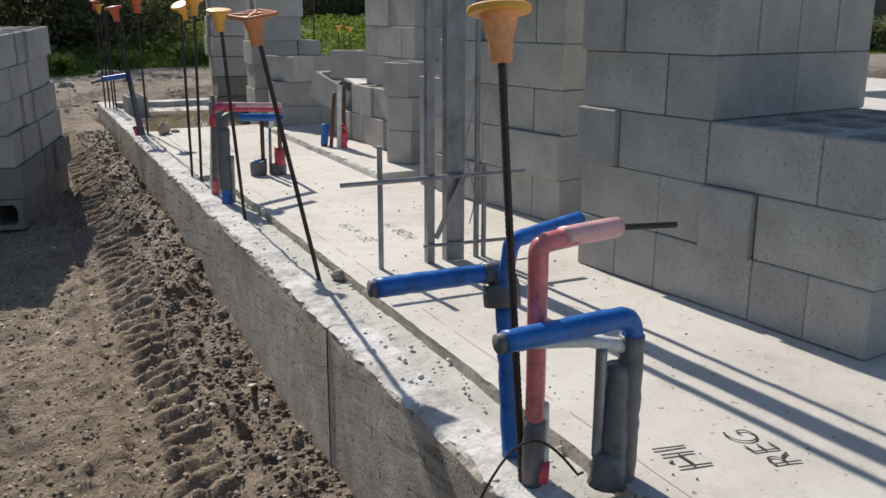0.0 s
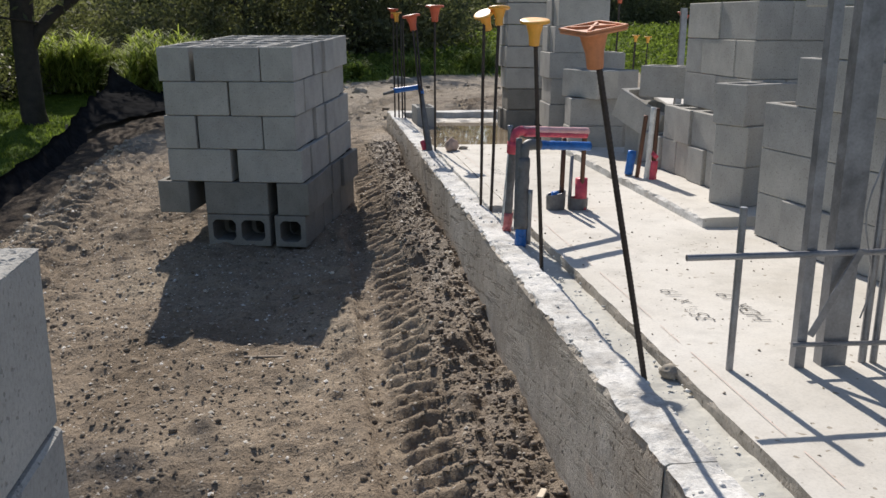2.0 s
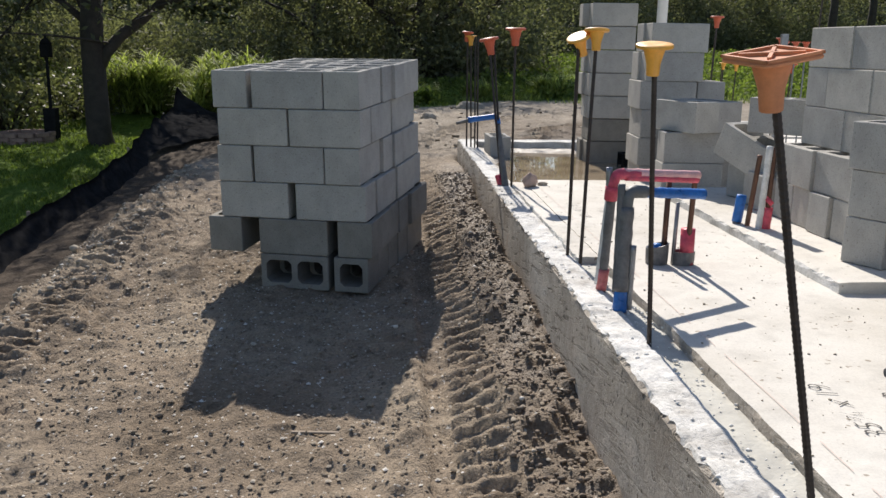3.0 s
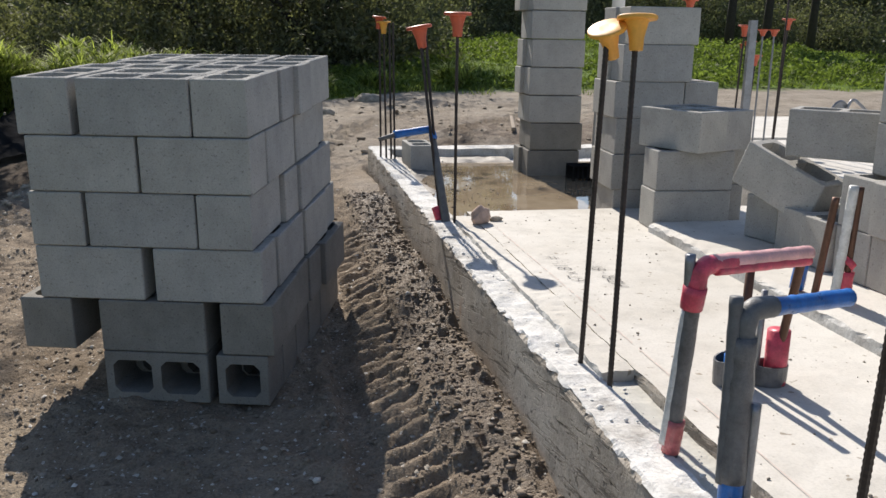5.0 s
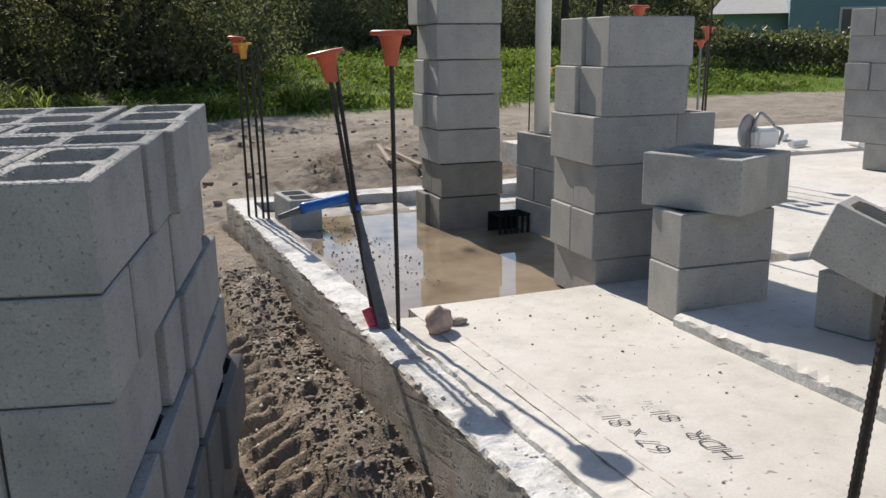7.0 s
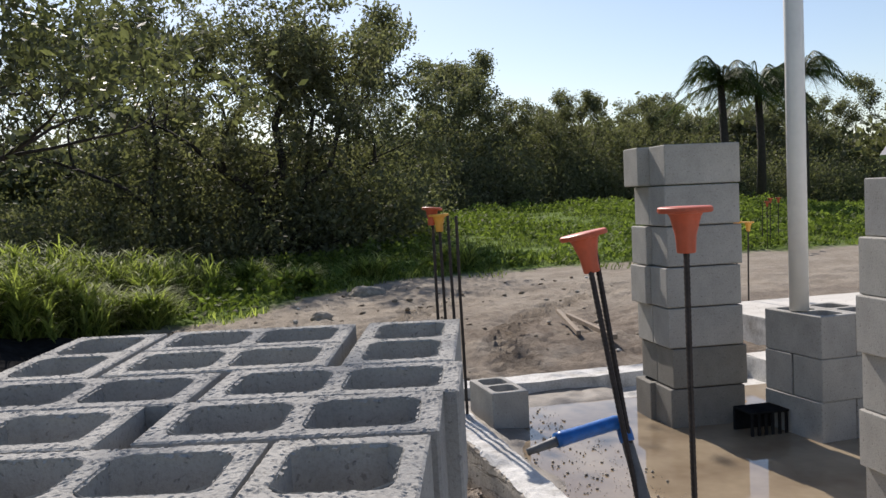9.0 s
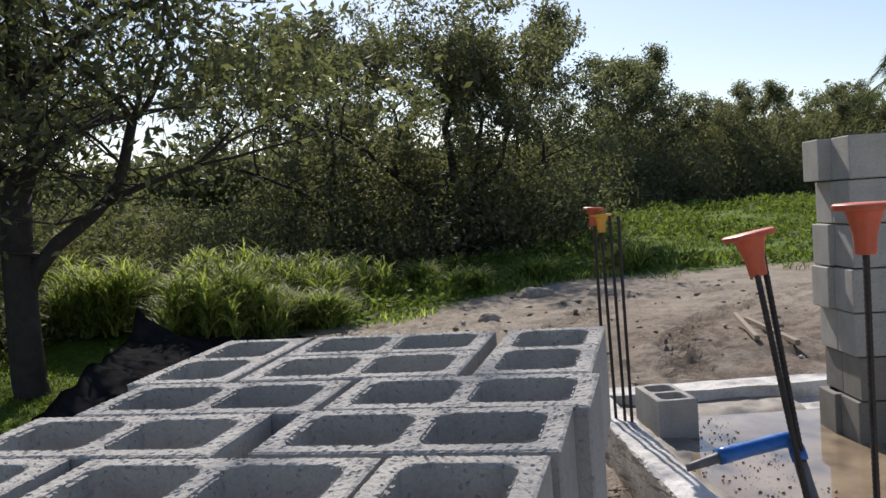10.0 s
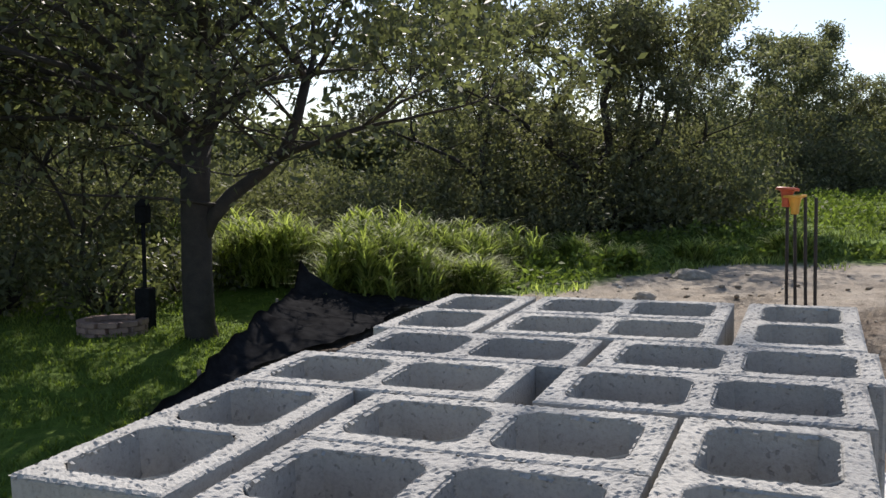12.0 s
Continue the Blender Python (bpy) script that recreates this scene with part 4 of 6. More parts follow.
for bx, by, top, c in ((4.9, 13.4, 1.16, "yellow"), (5.15, 13.6, 1.14, "yellow"), (5.05, 13.85, 1.12, ""), (9.8, 20.2, 1.25, "orange"), (10.1, 20.4, 1.25, "orange"), (9.6, 20.0, 1.2, "orange"), (9.9, 20.6, 1.2, "")):
    dowel((bx, by, gz(bx, by) - 0.02), (bx + 0.02, by, top), c, False, (0, 0), 1.0, "upright steel bars beyond the far slab")
for bx, by, top, c in ((4.3, 10.4, 1.44, "orange"), (4.75, 10.5, 1.5, "orange"), (4.62, 10.3, 2.2, ""), (4.45, 10.45, 1.2, "orange"), (3.17, 9.1, 1.585, "orange")):
    dowel((bx, by, FLOOR + 0.02 if bx > 3.4 else 0.29), (bx + 0.03, by, top), c, False, (0, 0), 1.0, "upright steel bars on the far slab")

# ---- formed steel studs and braces near the start ----
def channel(w, d, h, t=0.002):
    """An open C section standing on z = 0."""
    bm = bmesh.new()
    prof = [(-w / 2, d / 2), (-w / 2, -d / 2), (w / 2, -d / 2), (w / 2, d / 2), (w / 2 - t, d / 2), (w / 2 - t, -d / 2 + t), (-w / 2 + t, -d / 2 + t), (-w / 2 + t, d / 2)]
    lo = [bm.verts.new((x, y, 0)) for x, y in prof]
    hi = [bm.verts.new((x, y, h)) for x, y in prof]
    n = len(prof)
    for i in range(n):
        bm.faces.new((lo[i], lo[(i + 1) % n], hi[(i + 1) % n], hi[i]))
    for s in (lo, hi):
        for q in ((0, 1, 6, 7), (1, 2, 5, 6), (2, 3, 4, 5)):
            bm.faces.new([s[i] for i in q])
    bmesh.ops.recalc_face_normals(bm, faces=bm.faces[:])
    return bm


rack = thing("stub_up_brace", "galvanised steel channels and rods tied into a brace for conduits", "steel brace", (1.9, 3.41, FLOOR))


def on_rack(name, bm, label=""):
    bm.transform(Matrix.Translation((-1.9, -3.41, -FLOOR)))
    return part(name, bm, M_GALV, rack, label)


for x, y, w, dd, h in ((1.835, 3.41, 0.03, 0.03, 2.0), (1.94, 3.42, 0.075, 0.04, 2.1)):
    c = channel(w, dd, h)
    c.transform(pose(x, y, FLOOR))
    on_rack("channel", c)
for x, y, z0, z1, r in ((1.636, 3.41, FLOOR, 0.865, 0.010), (2.04, 3.42, FLOOR, 2.0, 0.011), (2.068, 3.41, FLOOR, 0.78, 0.010)):
    on_rack("rod", tube_bm([(x, y, z0), (x, y, z1)], r, 10))
on_rack("crossbar", tube_bm([(1.476, 3.385, 0.737), (2.235, 3.385, 0.737)], 0.009, 10))
on_rack("crossbar", tube_bm([(1.80, 3.386, 0.478), (2.26, 3.386, 0.468)], 0.007, 10))
dg = box_bm(-0.011, 0.011, -0.002, 0.002, 0, 0.27, 0.001)
dg.transform(pose(1.847, 3.378, 0.505) @ pose(0, 0, 0, 0, 27, 0))
on_rack("diagonal_strut", dg)
on_rack("wire", tube_bm([(1.99 + 0.02 * math.sin(i * 0.8), 3.38, 0.55 + i * 0.05) for i in range(12)], 0.0025, 5), "thin twisted tie wire")


# ---- wrapped pipes ----
def pipe_run(name, label, segs, group="wrapped pipes rising from the slab", category="pipe"):
    """segs: (part name, points, radius, material, label)."""
    at = segs[0][1][0]
    root = thing(name, label, category, at, group)
    off = Matrix.Translation(-Vector(at))
    for nm, pts, r, mat, lb in segs:
        path = []
        for a, b in zip(pts, pts[1:]):
            a, b = Vector(a), Vector(b)
            n = max(2, int((b - a).length / 0.018))
            path += [a.lerp(b, i / n) for i in range(n)]
        path.append(Vector(pts[-1]))
        if hasattr(r, "__len__"):
            radii = [r[0] + (r[1] - r[0]) * i / (len(path) - 1) for i in range(len(path))]
        else:
            radii = [r] * len(path)
        soft = 0.11 if mat in (M_BLUE, M_PINK, M_PINKFOAM, M_DUCT, M_FILM, M_GREYPIPE) else 0.0
        radii = [q * (1 + soft * (noise.noise(Vector(p) * 38) + 0.5 * noise.noise(Vector(p) * 95))) for q, p in zip(radii, path)]
        bm = tube_bm(path, radii, 14)
        bm.transform(off)
        part(nm, bm, mat, root, lb, True)
    return root


# near group
pipe_run("wrapped_pipe", "blue taped water pipe lying level above the slab edge", [
    ("sleeve", [(1.098, 2.071, 0.776), (1.36, 2.073, 0.776)], 0.0215, M_BLUE, "blue tape sleeve"),
    ("open_end", [(1.086, 2.071, 0.776), (1.10, 2.071, 0.776)], 0.018, M_GREYPIPE, "dark open pipe end"),
    ("elbow", arc((1.35, 2.073, 0.776), (1.395, 2.074, 0.776), (1.395, 2.06, 0.70), 0.03), (0.024, 0.042), M_DUCT, "grey taped elbow"),
    ("riser", [(1.395, 2.05, 0.70), (1.375, 1.97, 0.38)], 0.021, M_BLUE, "blue taped riser"),
    ("top_sleeve", arc((1.395, 2.06, 0.72), (1.372, 1.985, 0.868), (1.60, 2.075, 0.875), 0.025), 0.0175, M_BLUE, "blue tape sleeve")])
pipe_run("wrapped_pipe", "pink film-wrapped pipe bent over above the slab edge", [
    ("riser", [(1.362, 1.86, 0.37), (1.352, 1.84, 0.53)], 0.024, M_DUCT, "crinkled grey film"),
    ("film", [(1.38, 1.85, 0.37), (1.368, 1.838, 0.56)], 0.014, M_FILM, "loose pale film"),
    ("tape_scrap", [(1.372, 1.835, 0.385), (1.374, 1.833, 0.43)], 0.012, M_PINK, "scrap of red tape"),
    ("sleeve", [(1.354, 1.845, 0.50)] + arc((1.345, 1.83, 0.6), (1.317, 1.79, 0.912), (1.44, 1.797, 0.922), 0.022), 0.0195, M_WRAP, "red tape under clear film"),
    ("foam_end", [(1.37, 1.793, 0.919), (1.505, 1.80, 0.925)], 0.0205, M_PINKFOAM, "pale pink foam sleeve"),
    ("tube_end", [(1.50, 1.80, 0.924), (1.63, 1.78, 0.921)], 0.0065, M_REBAR, "dark thin tube")])
pipe_run("wrapped_pipe", "blue and grey taped pipe with a bent top", [
    ("open_end", [(1.215, 1.76, 0.741), (1.232, 1.76, 0.742)], 0.0185, M_GREYPIPE, "dark open pipe end"),
    ("sleeve", arc((1.23, 1.76, 0.742), (1.522, 1.76, 0.752), (1.522, 1.76, 0.70), 0.04), 0.0225, M_BLUE, "blue tape sleeve"),
    ("riser", [(1.522, 1.76, 0.712), (1.520, 1.758, 0.56), (1.512, 1.755, 0.38)], 0.026, M_DUCT, "grey duct tape"),
    ("conduit", [(1.455, 1.765, 0.46), (1.452, 1.762, 0.695)], 0.0115, M_GALV, "bare steel conduit"),
    ("wrap", [(1.488, 1.76, 0.40), (1.492, 1.76, 0.655)], (0.034, 0.024), M_DUCT, "crinkled duct tape"),
    ("collar", [(1.478, 1.758, 0.395), (1.480, 1.758, 0.47)], (0.042, 0.03), M_DUCT, "bunched duct tape"),
    ("hanging_film", [(1.30, 1.765, 0.722), (1.42, 1.765, 0.712), (1.50, 1.765, 0.69)], (0.006, 0.016), M_FILM, "loose clear film")])
wire_pts = [(1.215 + 0.011 * i, 1.86 - 0.004 * i, 0.30 + 0.006 * i + 0.135 * math.sin(math.pi * min(1, 0.05 + i / 20))) for i in range(21)]
tagged(part("loose_wire", tube_bm(wire_pts, 0.003, 6), M_REBAR), "thin dark wire looped over the concrete edge", "wire")

# middle group
pipe_run("wrapped_pipe", "pink wrapped pipe bent like a hook over the slab", [
    ("riser", [(1.400, 5.285, S - 0.01), (1.418, 5.262, 0.82)], 0.0195, M_DUCT, "grey taped riser"),
    ("band", [(1.400, 5.285, S), (1.406, 5.279, 0.46)], 0.0225, M_WRAP, "red tape under film"),
    ("film", [(1.384, 5.29, S + 0.02), (1.404, 5.272, 0.74)], 0.012, M_FILM, "loose pale film"),
    ("tape_band", [(1.414, 5.268, 0.745), (1.417, 5.262, 0.80)], 0.027, M_PINK, "bunched red tape"),
    ("sleeve", arc((1.418, 5.262, 0.79), (1.425, 5.258, 0.850), (1.53, 5.31, 0.842), 0.03), 0.022, M_PINK, "red tape sleeve"),
    ("foam", [(1.46, 5.275, 0.852), (1.83, 5.46, 0.818)], 0.0195, M_PINKFOAM, "pink foam sleeve"),
    ("lower_strip", [(1.47, 5.27, 0.834), (1.825, 5.45, 0.800)], 0.013, M_PINK, "red tape edge"),
    ("drop", [(1.822, 5.47, 0.815), (1.85, 5.575, 0.50)], 0.012, M_COPPER, "dull copper tube"),
    ("prong", [(1.405, 5.268, 0.78), (1.402, 5.27, 0.875)], 0.0125, M_GALV, "bare conduit end")])
pipe_run("wrapped_pipe", "grey wrapped pipe with a blue taped arm over the slab", [
    ("foot", [(1.402, 5.00, S - 0.01), (1.404, 5.004, 0.455)], 0.026, M_BLUE, "blue tape band"),
    ("riser", [(1.404, 5.004, 0.445), (1.414, 5.03, 0.76)], 0.029, M_DUCT, "grey duct tape"),
    ("side_pipe", [(1.386, 5.01, 0.44), (1.392, 5.035, 0.845)], 0.014, M_GREYPIPE, "dark grey conduit"),
    ("bend", arc((1.413, 5.028, 0.72), (1.416, 5.03, 0.818), (1.49, 5.06, 0.812), 0.035), 0.023, M_GREYPIPE, "grey foam bend"),
    ("arm", [(1.46, 5.048, 0.813), (1.755, 5.18, 0.785)], 0.0205, M_BLUE, "blue tape sleeve"),
    ("stub", [(1.436, 5.0, S), (1.44, 5.0, 0.62)], 0.012, M_GALV, "bare conduit stub")])


def cut_cup(x, y, w, d, h, tilt=0.0):
    """An open grey cup cut from a bucket: walls with thickness and a floor."""
    bm = bmesh.new()
    n = 20
    rings = []
    for rr, z in ((1.0, 0.0), (1.04, 0.35 * h), (1.06, h), (0.95, h), (0.92, 0.02), (0.0, 0.02)):
        rings.append([bm.verts.new((x + w * rr * math.cos(6.2832 * k_ / n), y + d * rr * math.sin(6.2832 * k_ / n), FLOOR + z + tilt * math.cos(6.2832 * k_ / n) * (z > 0.5 * h))) for k_ in range(n)])
    for a_, b_ in zip(rings, rings[1:]):
        for k_ in range(n):
            bm.faces.new((a_[k_], a_[(k_ + 1) % n], b_[(k_ + 1) % n], b_[k_]))
    return bm


stubs = thing("conduit_stubs", "short taped conduits standing together in grey cut cups", "pipe", (1.78, 5.59, FLOOR), "wrapped pipes rising from the slab")
for nm, bm, mt, lb in (("cup", cut_cup(1.722, 5.60, 0.048, 0.04, 0.085, 0.012), M_DUCT, "grey cut cup"), ("cup", cut_cup(1.838, 5.59, 0.048, 0.042, 0.06), M_DUCT, "low grey cut cup"),
                       ("blue_band", tube_bm([(1.715, 5.59, FLOOR + 0.003), (1.715, 5.59, 0.495)], 0.02, 12), M_BLUE, "blue tape band"),
                       ("red_band", tube_bm([(1.85, 5.582, FLOOR + 0.003), (1.848, 5.58, 0.565)], 0.032, 14), M_PINK, "red tape band"),
                       ("brown_stub", tube_bm([(1.752, 5.605, FLOOR + 0.003), (1.756, 5.605, 0.77)], 0.0125, 10), M_COPPER, "dull brown tube"),
                       ("thin_stub", tube_bm([(1.79, 5.585, FLOOR + 0.003), (1.797, 5.59, 0.68)], 0.009, 10), M_GALV, "bare thin conduit")):
    bm.transform(Matrix.Translation((-1.78, -5.59, -FLOOR)))
    part(nm, bm, mt, stubs, lb, nm != "cup")
pipe_run("conduit_stubs", "pair of taped conduits standing by the raised slab", [
    ("left_stub", [(2.375, 6.215, FLOOR), (2.404, 6.191, 0.818)], 0.013, M_COPPER, "brown conduit"),
    ("blue_band", [(2.352, 6.285, 0.46), (2.368, 6.285, 0.60)], 0.026, M_BLUE, "blue tape band"),
    ("foot", [(2.352, 6.285, FLOOR), (2.352, 6.285, 0.465)], 0.022, M_DUCT, "grey tape foot"),
    ("film", [(2.412, 6.15, FLOOR), (2.425, 6.13, 0.87)], 0.017, M_FILM, "pale film sleeve"),
    ("right_stub", [(2.448, 6.15, FLOOR), (2.45, 6.13, 0.865)], 0.013, M_COPPER, "brown conduit"),
    ("red_band", [(2.445, 6.145, 0.44), (2.45, 6.145, 0.56)], 0.026, M_PINK, "red tape band"),
    ("red_tie", [(2.44, 6.14, 0.585), (2.455, 6.14, 0.60)], 0.027, M_PINK, "scrap of red tape")])
pipe_run("wrapped_pipe", "leaning grey pipe with a blue taped arm beside the porch", [
    ("riser", [(1.365, 7.985, S - 0.01), (1.32, 8.17, 0.80)], (0.024, 0.017), M_GREYPIPE, "grey foam sleeve"),
    ("arm", arc((1.322, 8.165, 0.79), (1.315, 8.19, 0.845), (1.105, 8.16, 0.818), 0.03), 0.021, M_BLUE, "blue tape sleeve"),
    ("tip", [(1.115, 8.16, 0.818), (1.023, 8.168, 0.792)], (0.015, 0.010), M_GREYPIPE, "dark pipe end"),
    ("rag", [(1.335, 8.02, 0.375), (1.315, 8.05, 0.44)], 0.022, M_PINK, "scrap of red tape")])
pole = thing("white_pipe", "tall white plastic pipe standing on stacked blocks", "pipe", (2.89, 9.59, 0.9))
part("shaft", tube_bm([(0, 0, -0.006), (0.005, 0, 1.2), (0.0, 0, 3.2)], 0.045, 20), M_PVC, pole, smooth=True)
stud = thing("steel_stud", "galvanised steel stud standing on the far slab", "steel stud", (4.19, 10.03, FLOOR + 0.03))
part("channel", channel(0.06, 0.04, 1.05), M_GALV, stud)
for i in range(3):
    rs = thing("steel_rods", "thin galvanised rods with red caps on the far slab", "rod", (4.28 + 0.1 * i, 10.2, FLOOR + 0.03), "thin rods on the far slab")
    part("rod", tube_bm([(0, 0, 0), (0, 0, 0.95)], 0.008, 8), M_GALV, rs)
    v, f = turned([(0.014, 0.93), (0.03, 0.97), (0.04, 0.975), (0.04, 0.985), (0.003, 0.985)], 12)
    link("cap", mesh_of("cap", v, f), M_ORANGE, rs, "orange plastic cap")

# ---- marker writing on the slab ----
def writing(text, x, y, size, rot=90, slant=0.2):
    cu = bpy.data.curves.new("writing", "FONT")
    cu.body, cu.size, cu.shear = text, size, slant
    cu.offset = -0.002 * size / 0.1
    tmp = new("writing_tmp", cu)
    dg_ = bpy.context.evaluated_depsgraph_get()
    me = bpy.data.meshes.new_from_object(tmp.evaluated_get(dg_))
    bpy.data.objects.remove(tmp)
    me.materials.clear()
    ob = link("marker_writing", me, M_INK)
    ob.matrix_world = pose(x, y, FLOOR + 0.004, 0, 0, rot)
    return tagged(ob, f"handwritten black marker note on the slab reading {text}", "writing")


writing("67 x 81½ #", 1.68, 6.66, 0.085)
writing("HDR · 81¾", 1.82, 6.56, 0.085)
writing("35¾ x 19", 1.78, 3.80, 0.09)
writing("HDR 19", 1.96, 3.78, 0.09)
writing("HI", 1.72, 1.70, 0.12)
writing("REG", 1.90, 1.63, 0.10)


M_CHALK = plain("faded_red_chalk", (0.60, 0.45, 0.39), 0.9, 0, 0.3, 40)
for x0, y0, x1, y1 in ((1.588, 1.2, 1.576, 5.9), (1.576, 5.92, 1.56, 7.7)):
    n = 60
    v = [(x0 + (x1 - x0) * i / n + 0.0011 * sd, y0 + (y1 - y0) * i / n, FLOOR + 0.0042) for i in range(n + 1) for sd in (-1, 1)]
    tagged(link("chalk_line", mesh_of("chalk_line", v, [(2 * i, 2 * i + 1, 2 * i + 3, 2 * i + 2) for i in range(n) if (i * 7) % 11 > 1]), M_CHALK), "faint broken red chalk line snapped on the slab", "chalk line", kind="structure")


# ---- small stones and debris ----
def scatter_stones(name, label, n, region, sizes, mat, seed, height=None, flat=0.7, shape=1):
    """Many small angular stones in one mesh."""
    r = np.random.RandomState(seed)
    bm = bmesh.new()
    if shape:
        bmesh.ops.create_icosphere(bm, subdivisions=1, radius=1.0)
    else:
        o = [bm.verts.new(p) for p in ((1, 0, 0), (0, 1, 0), (-1, 0, 0), (0, -1, 0), (0, 0, 1))]
        for q in range(4):
            bm.faces.new((o[q], o[(q + 1) % 4], o[4]))
        bm.verts.index_update()
    bv = np.array([v.co[:] for v in bm.verts])
    bf = np.array([[v.index for v in f.verts] for f in bm.faces])
    bm.free()
    x = r.uniform(region[0], region[1], n)
    y = region[2] + (region[3] - region[2]) * r.rand(n)
    z = ground_z(x, y) if height is None else np.full(n, height)
    s = sizes[0] + (sizes[1] - sizes[0]) * r.rand(n) ** 4
    verts = np.zeros((n, len(bv), 3))
    for i in range(n):
        q = bv * (1 + 0.75 * (r.rand(len(bv), 1) - 0.5)) * np.array([1, 0.6 + 0.5 * r.rand(), flat]) * s[i]
        a = r.rand() * 6.28
        c, d = math.cos(a), math.sin(a)
        verts[i, :, 0] = q[:, 0] * c - q[:, 1] * d + x[i]
        verts[i, :, 1] = q[:, 0] * d + q[:, 1] * c + y[i]
        verts[i, :, 2] = q[:, 2] + z[i] + s[i] * 0.3
    faces = (bf[None] + (np.arange(n) * len(bv))[:, None, None]).reshape(-1, 3)
    me = tri_mesh(name, verts.reshape(-1, 3), faces)
    return tagged(link(name, me, mat), label, "stones", kind="stuff")


def tri_mesh(name, v, f):
    n = f.shape[1]
    me = bpy.data.meshes.new(name)
    me.vertices.add(len(v))
    me.vertices.foreach_set("co", np.ascontiguousarray(v, dtype=np.float32).ravel())
    me.loops.add(f.size)
    me.loops.foreach_set("vertex_index", np.ascontiguousarray(f, dtype=np.int32).ravel())
    me.polygons.add(len(f))
    me.polygons.foreach_set("loop_start", np.arange(0, f.size, n, dtype=np.int32))
    me.update(calc_edges=True)
    return me


scatter_stones("pebbles", "loose pebbles and shell grit on the earth", 2200, (-1.7, 1.2, 1.0, 10.0), (0.003, 0.017), M_CRUMB, 3)
scatter_stones("earth_crumbs", "fine crumbs of earth on the track", 36000, (-1.7, 1.26, 1.2, 9.0), (0.003, 0.014), M_CRUMB, 4, None, 0.7, 0)
scatter_stones("clods", "dark clods of mud beside the footing", 6500, (0.96, 1.265, 1.5, 9.8), (0.003, 0.017), plain("mud_clod", (0.19, 0.15, 0.113), 0.88, 0, 0.4, 16, 0.006), 5, None, 0.5)
scatter_stones("clods_by_track", "grey clods of earth beside the tyre track", 900, (-1.62, -1.2, 3.0, 11.0), (0.005, 0.03), M_PEBBLE, 6)
scatter_stones("sand_lumps", "lumps of earth on the sandy turning area", 700, (-0.5, 6.0, 11.5, 18.5), (0.006, 0.05), M_CRUMB, 7, None, 0.5)
scatter_stones("slab_crumbs", "crumbs of cement on the ledge", 900, (1.285, 1.5, 1.2, 8.0), (0.002, 0.011), M_RUBBLE, 8, S - 0.003)
scatter_stones("slab_grit", "specks of grit on the slab", 500, (1.52, 2.35, 1.2, 8.05), (0.0015, 0.006), M_PEBBLE, 9, FLOOR)
scatter_stones("porch_grit", "gravel and grit on the wet porch floor", 800, (1.43, 1.95, 8.7, 10.85), (0.002, 0.008), M_PEBBLE, 10, 0.304)


def lump(name, label, at, size, mat, seed):
    bm = bmesh.new()
    bmesh.ops.create_icosphere(bm, subdivisions=4, radius=1.0)
    for v in bm.verts:
        d = 1 + 0.2 * noise.noise(v.co * 1.2 + Vector((seed, 0, 0))) + 0.12 * noise.noise(v.co * 3.5 + Vector((seed, 3, 0))) + 0.05 * noise.noise(v.co * 9 + Vector((seed, 5, 0)))
        v.co = Vector((v.co.x * size[0], v.co.y * size[1], max(v.co.z, -0.6) * size[2])) * d
    ob = part(name, bm, mat, smooth=True)
    ob.location = at
    return tagged(ob, label, "stone")


lump("stone", "rounded pinkish stone on the slab edge", (1.507, 7.80, FLOOR + 0.035), (0.05, 0.04, 0.055), M_STONE, 1.0)
lump("stone", "small grey stone chip on the slab", (1.60, 7.84, FLOOR + 0.01), (0.035, 0.018, 0.015), M_PEBBLE, 4.0)
lump("stone", "small rough cement lump in a slab notch", (1.50, 3.47, S + 0.005), (0.04, 0.03, 0.022), M_PEBBLE, 6.0)
lump("stone", "dusty earth lump on the sand", (1.2, 16.0, gz(1.2, 16.0) + 0.02), (0.12, 0.09, 0.07), M_PEBBLE, 8.0)
lump("stone", "dusty earth lump on the sand", (2.05, 18.2, gz(2.05, 18.2) + 0.02), (0.26, 0.18, 0.10), M_PEBBLE, 9.0)
lump("stone", "dusty earth lump on the sand", (2.5, 20.6, gz(2.5, 20.6) + 0.03), (0.24, 0.15, 0.13), M_PEBBLE, 12.0)
st = box_bm(-0.13, 0.13, -0.008, 0.008, -0.004, 0.004, 0.002)
ob = part("wood_stake", st, M_WOOD)
ob.matrix_world = pose(0.30, 4.95, gz(0.3, 4.95) + 0.012, 0, 0, -4)
tagged(ob, "thin broken wooden stick lying on the earth", "stick")
st = box_bm(-0.08, 0.08, -0.01, 0.01, -0.005, 0.005, 0.002)
ob = part("wood_stake", st, plain("pale_wood", (0.55, 0.48, 0.38), 0.8, 0, 0.15, 14))
ob.matrix_world = pose(1.17, 3.62, gz(1.17, 3.62) + 0.03, 0, 20, 70)
tagged(ob, "pale wooden splinter lying against the footing", "stick")
for x, y, turn in ((3.2, 13.45, 76), (3.33, 13.25, 84)):
    ob = part("wood_stake", box_bm(-0.72, 0.72, -0.02, 0.02, -0.02, 0.02, 0.004), M_WOOD)
    ob.matrix_world = pose(x, y, max(gz(x, y), 0.5 * (gz(x + 0.15, y + 0.6) + gz(x - 0.15, y - 0.6))) + 0.04, 0, 0, turn)
    tagged(ob, "weathered timber lying on the turned earth", "timber")

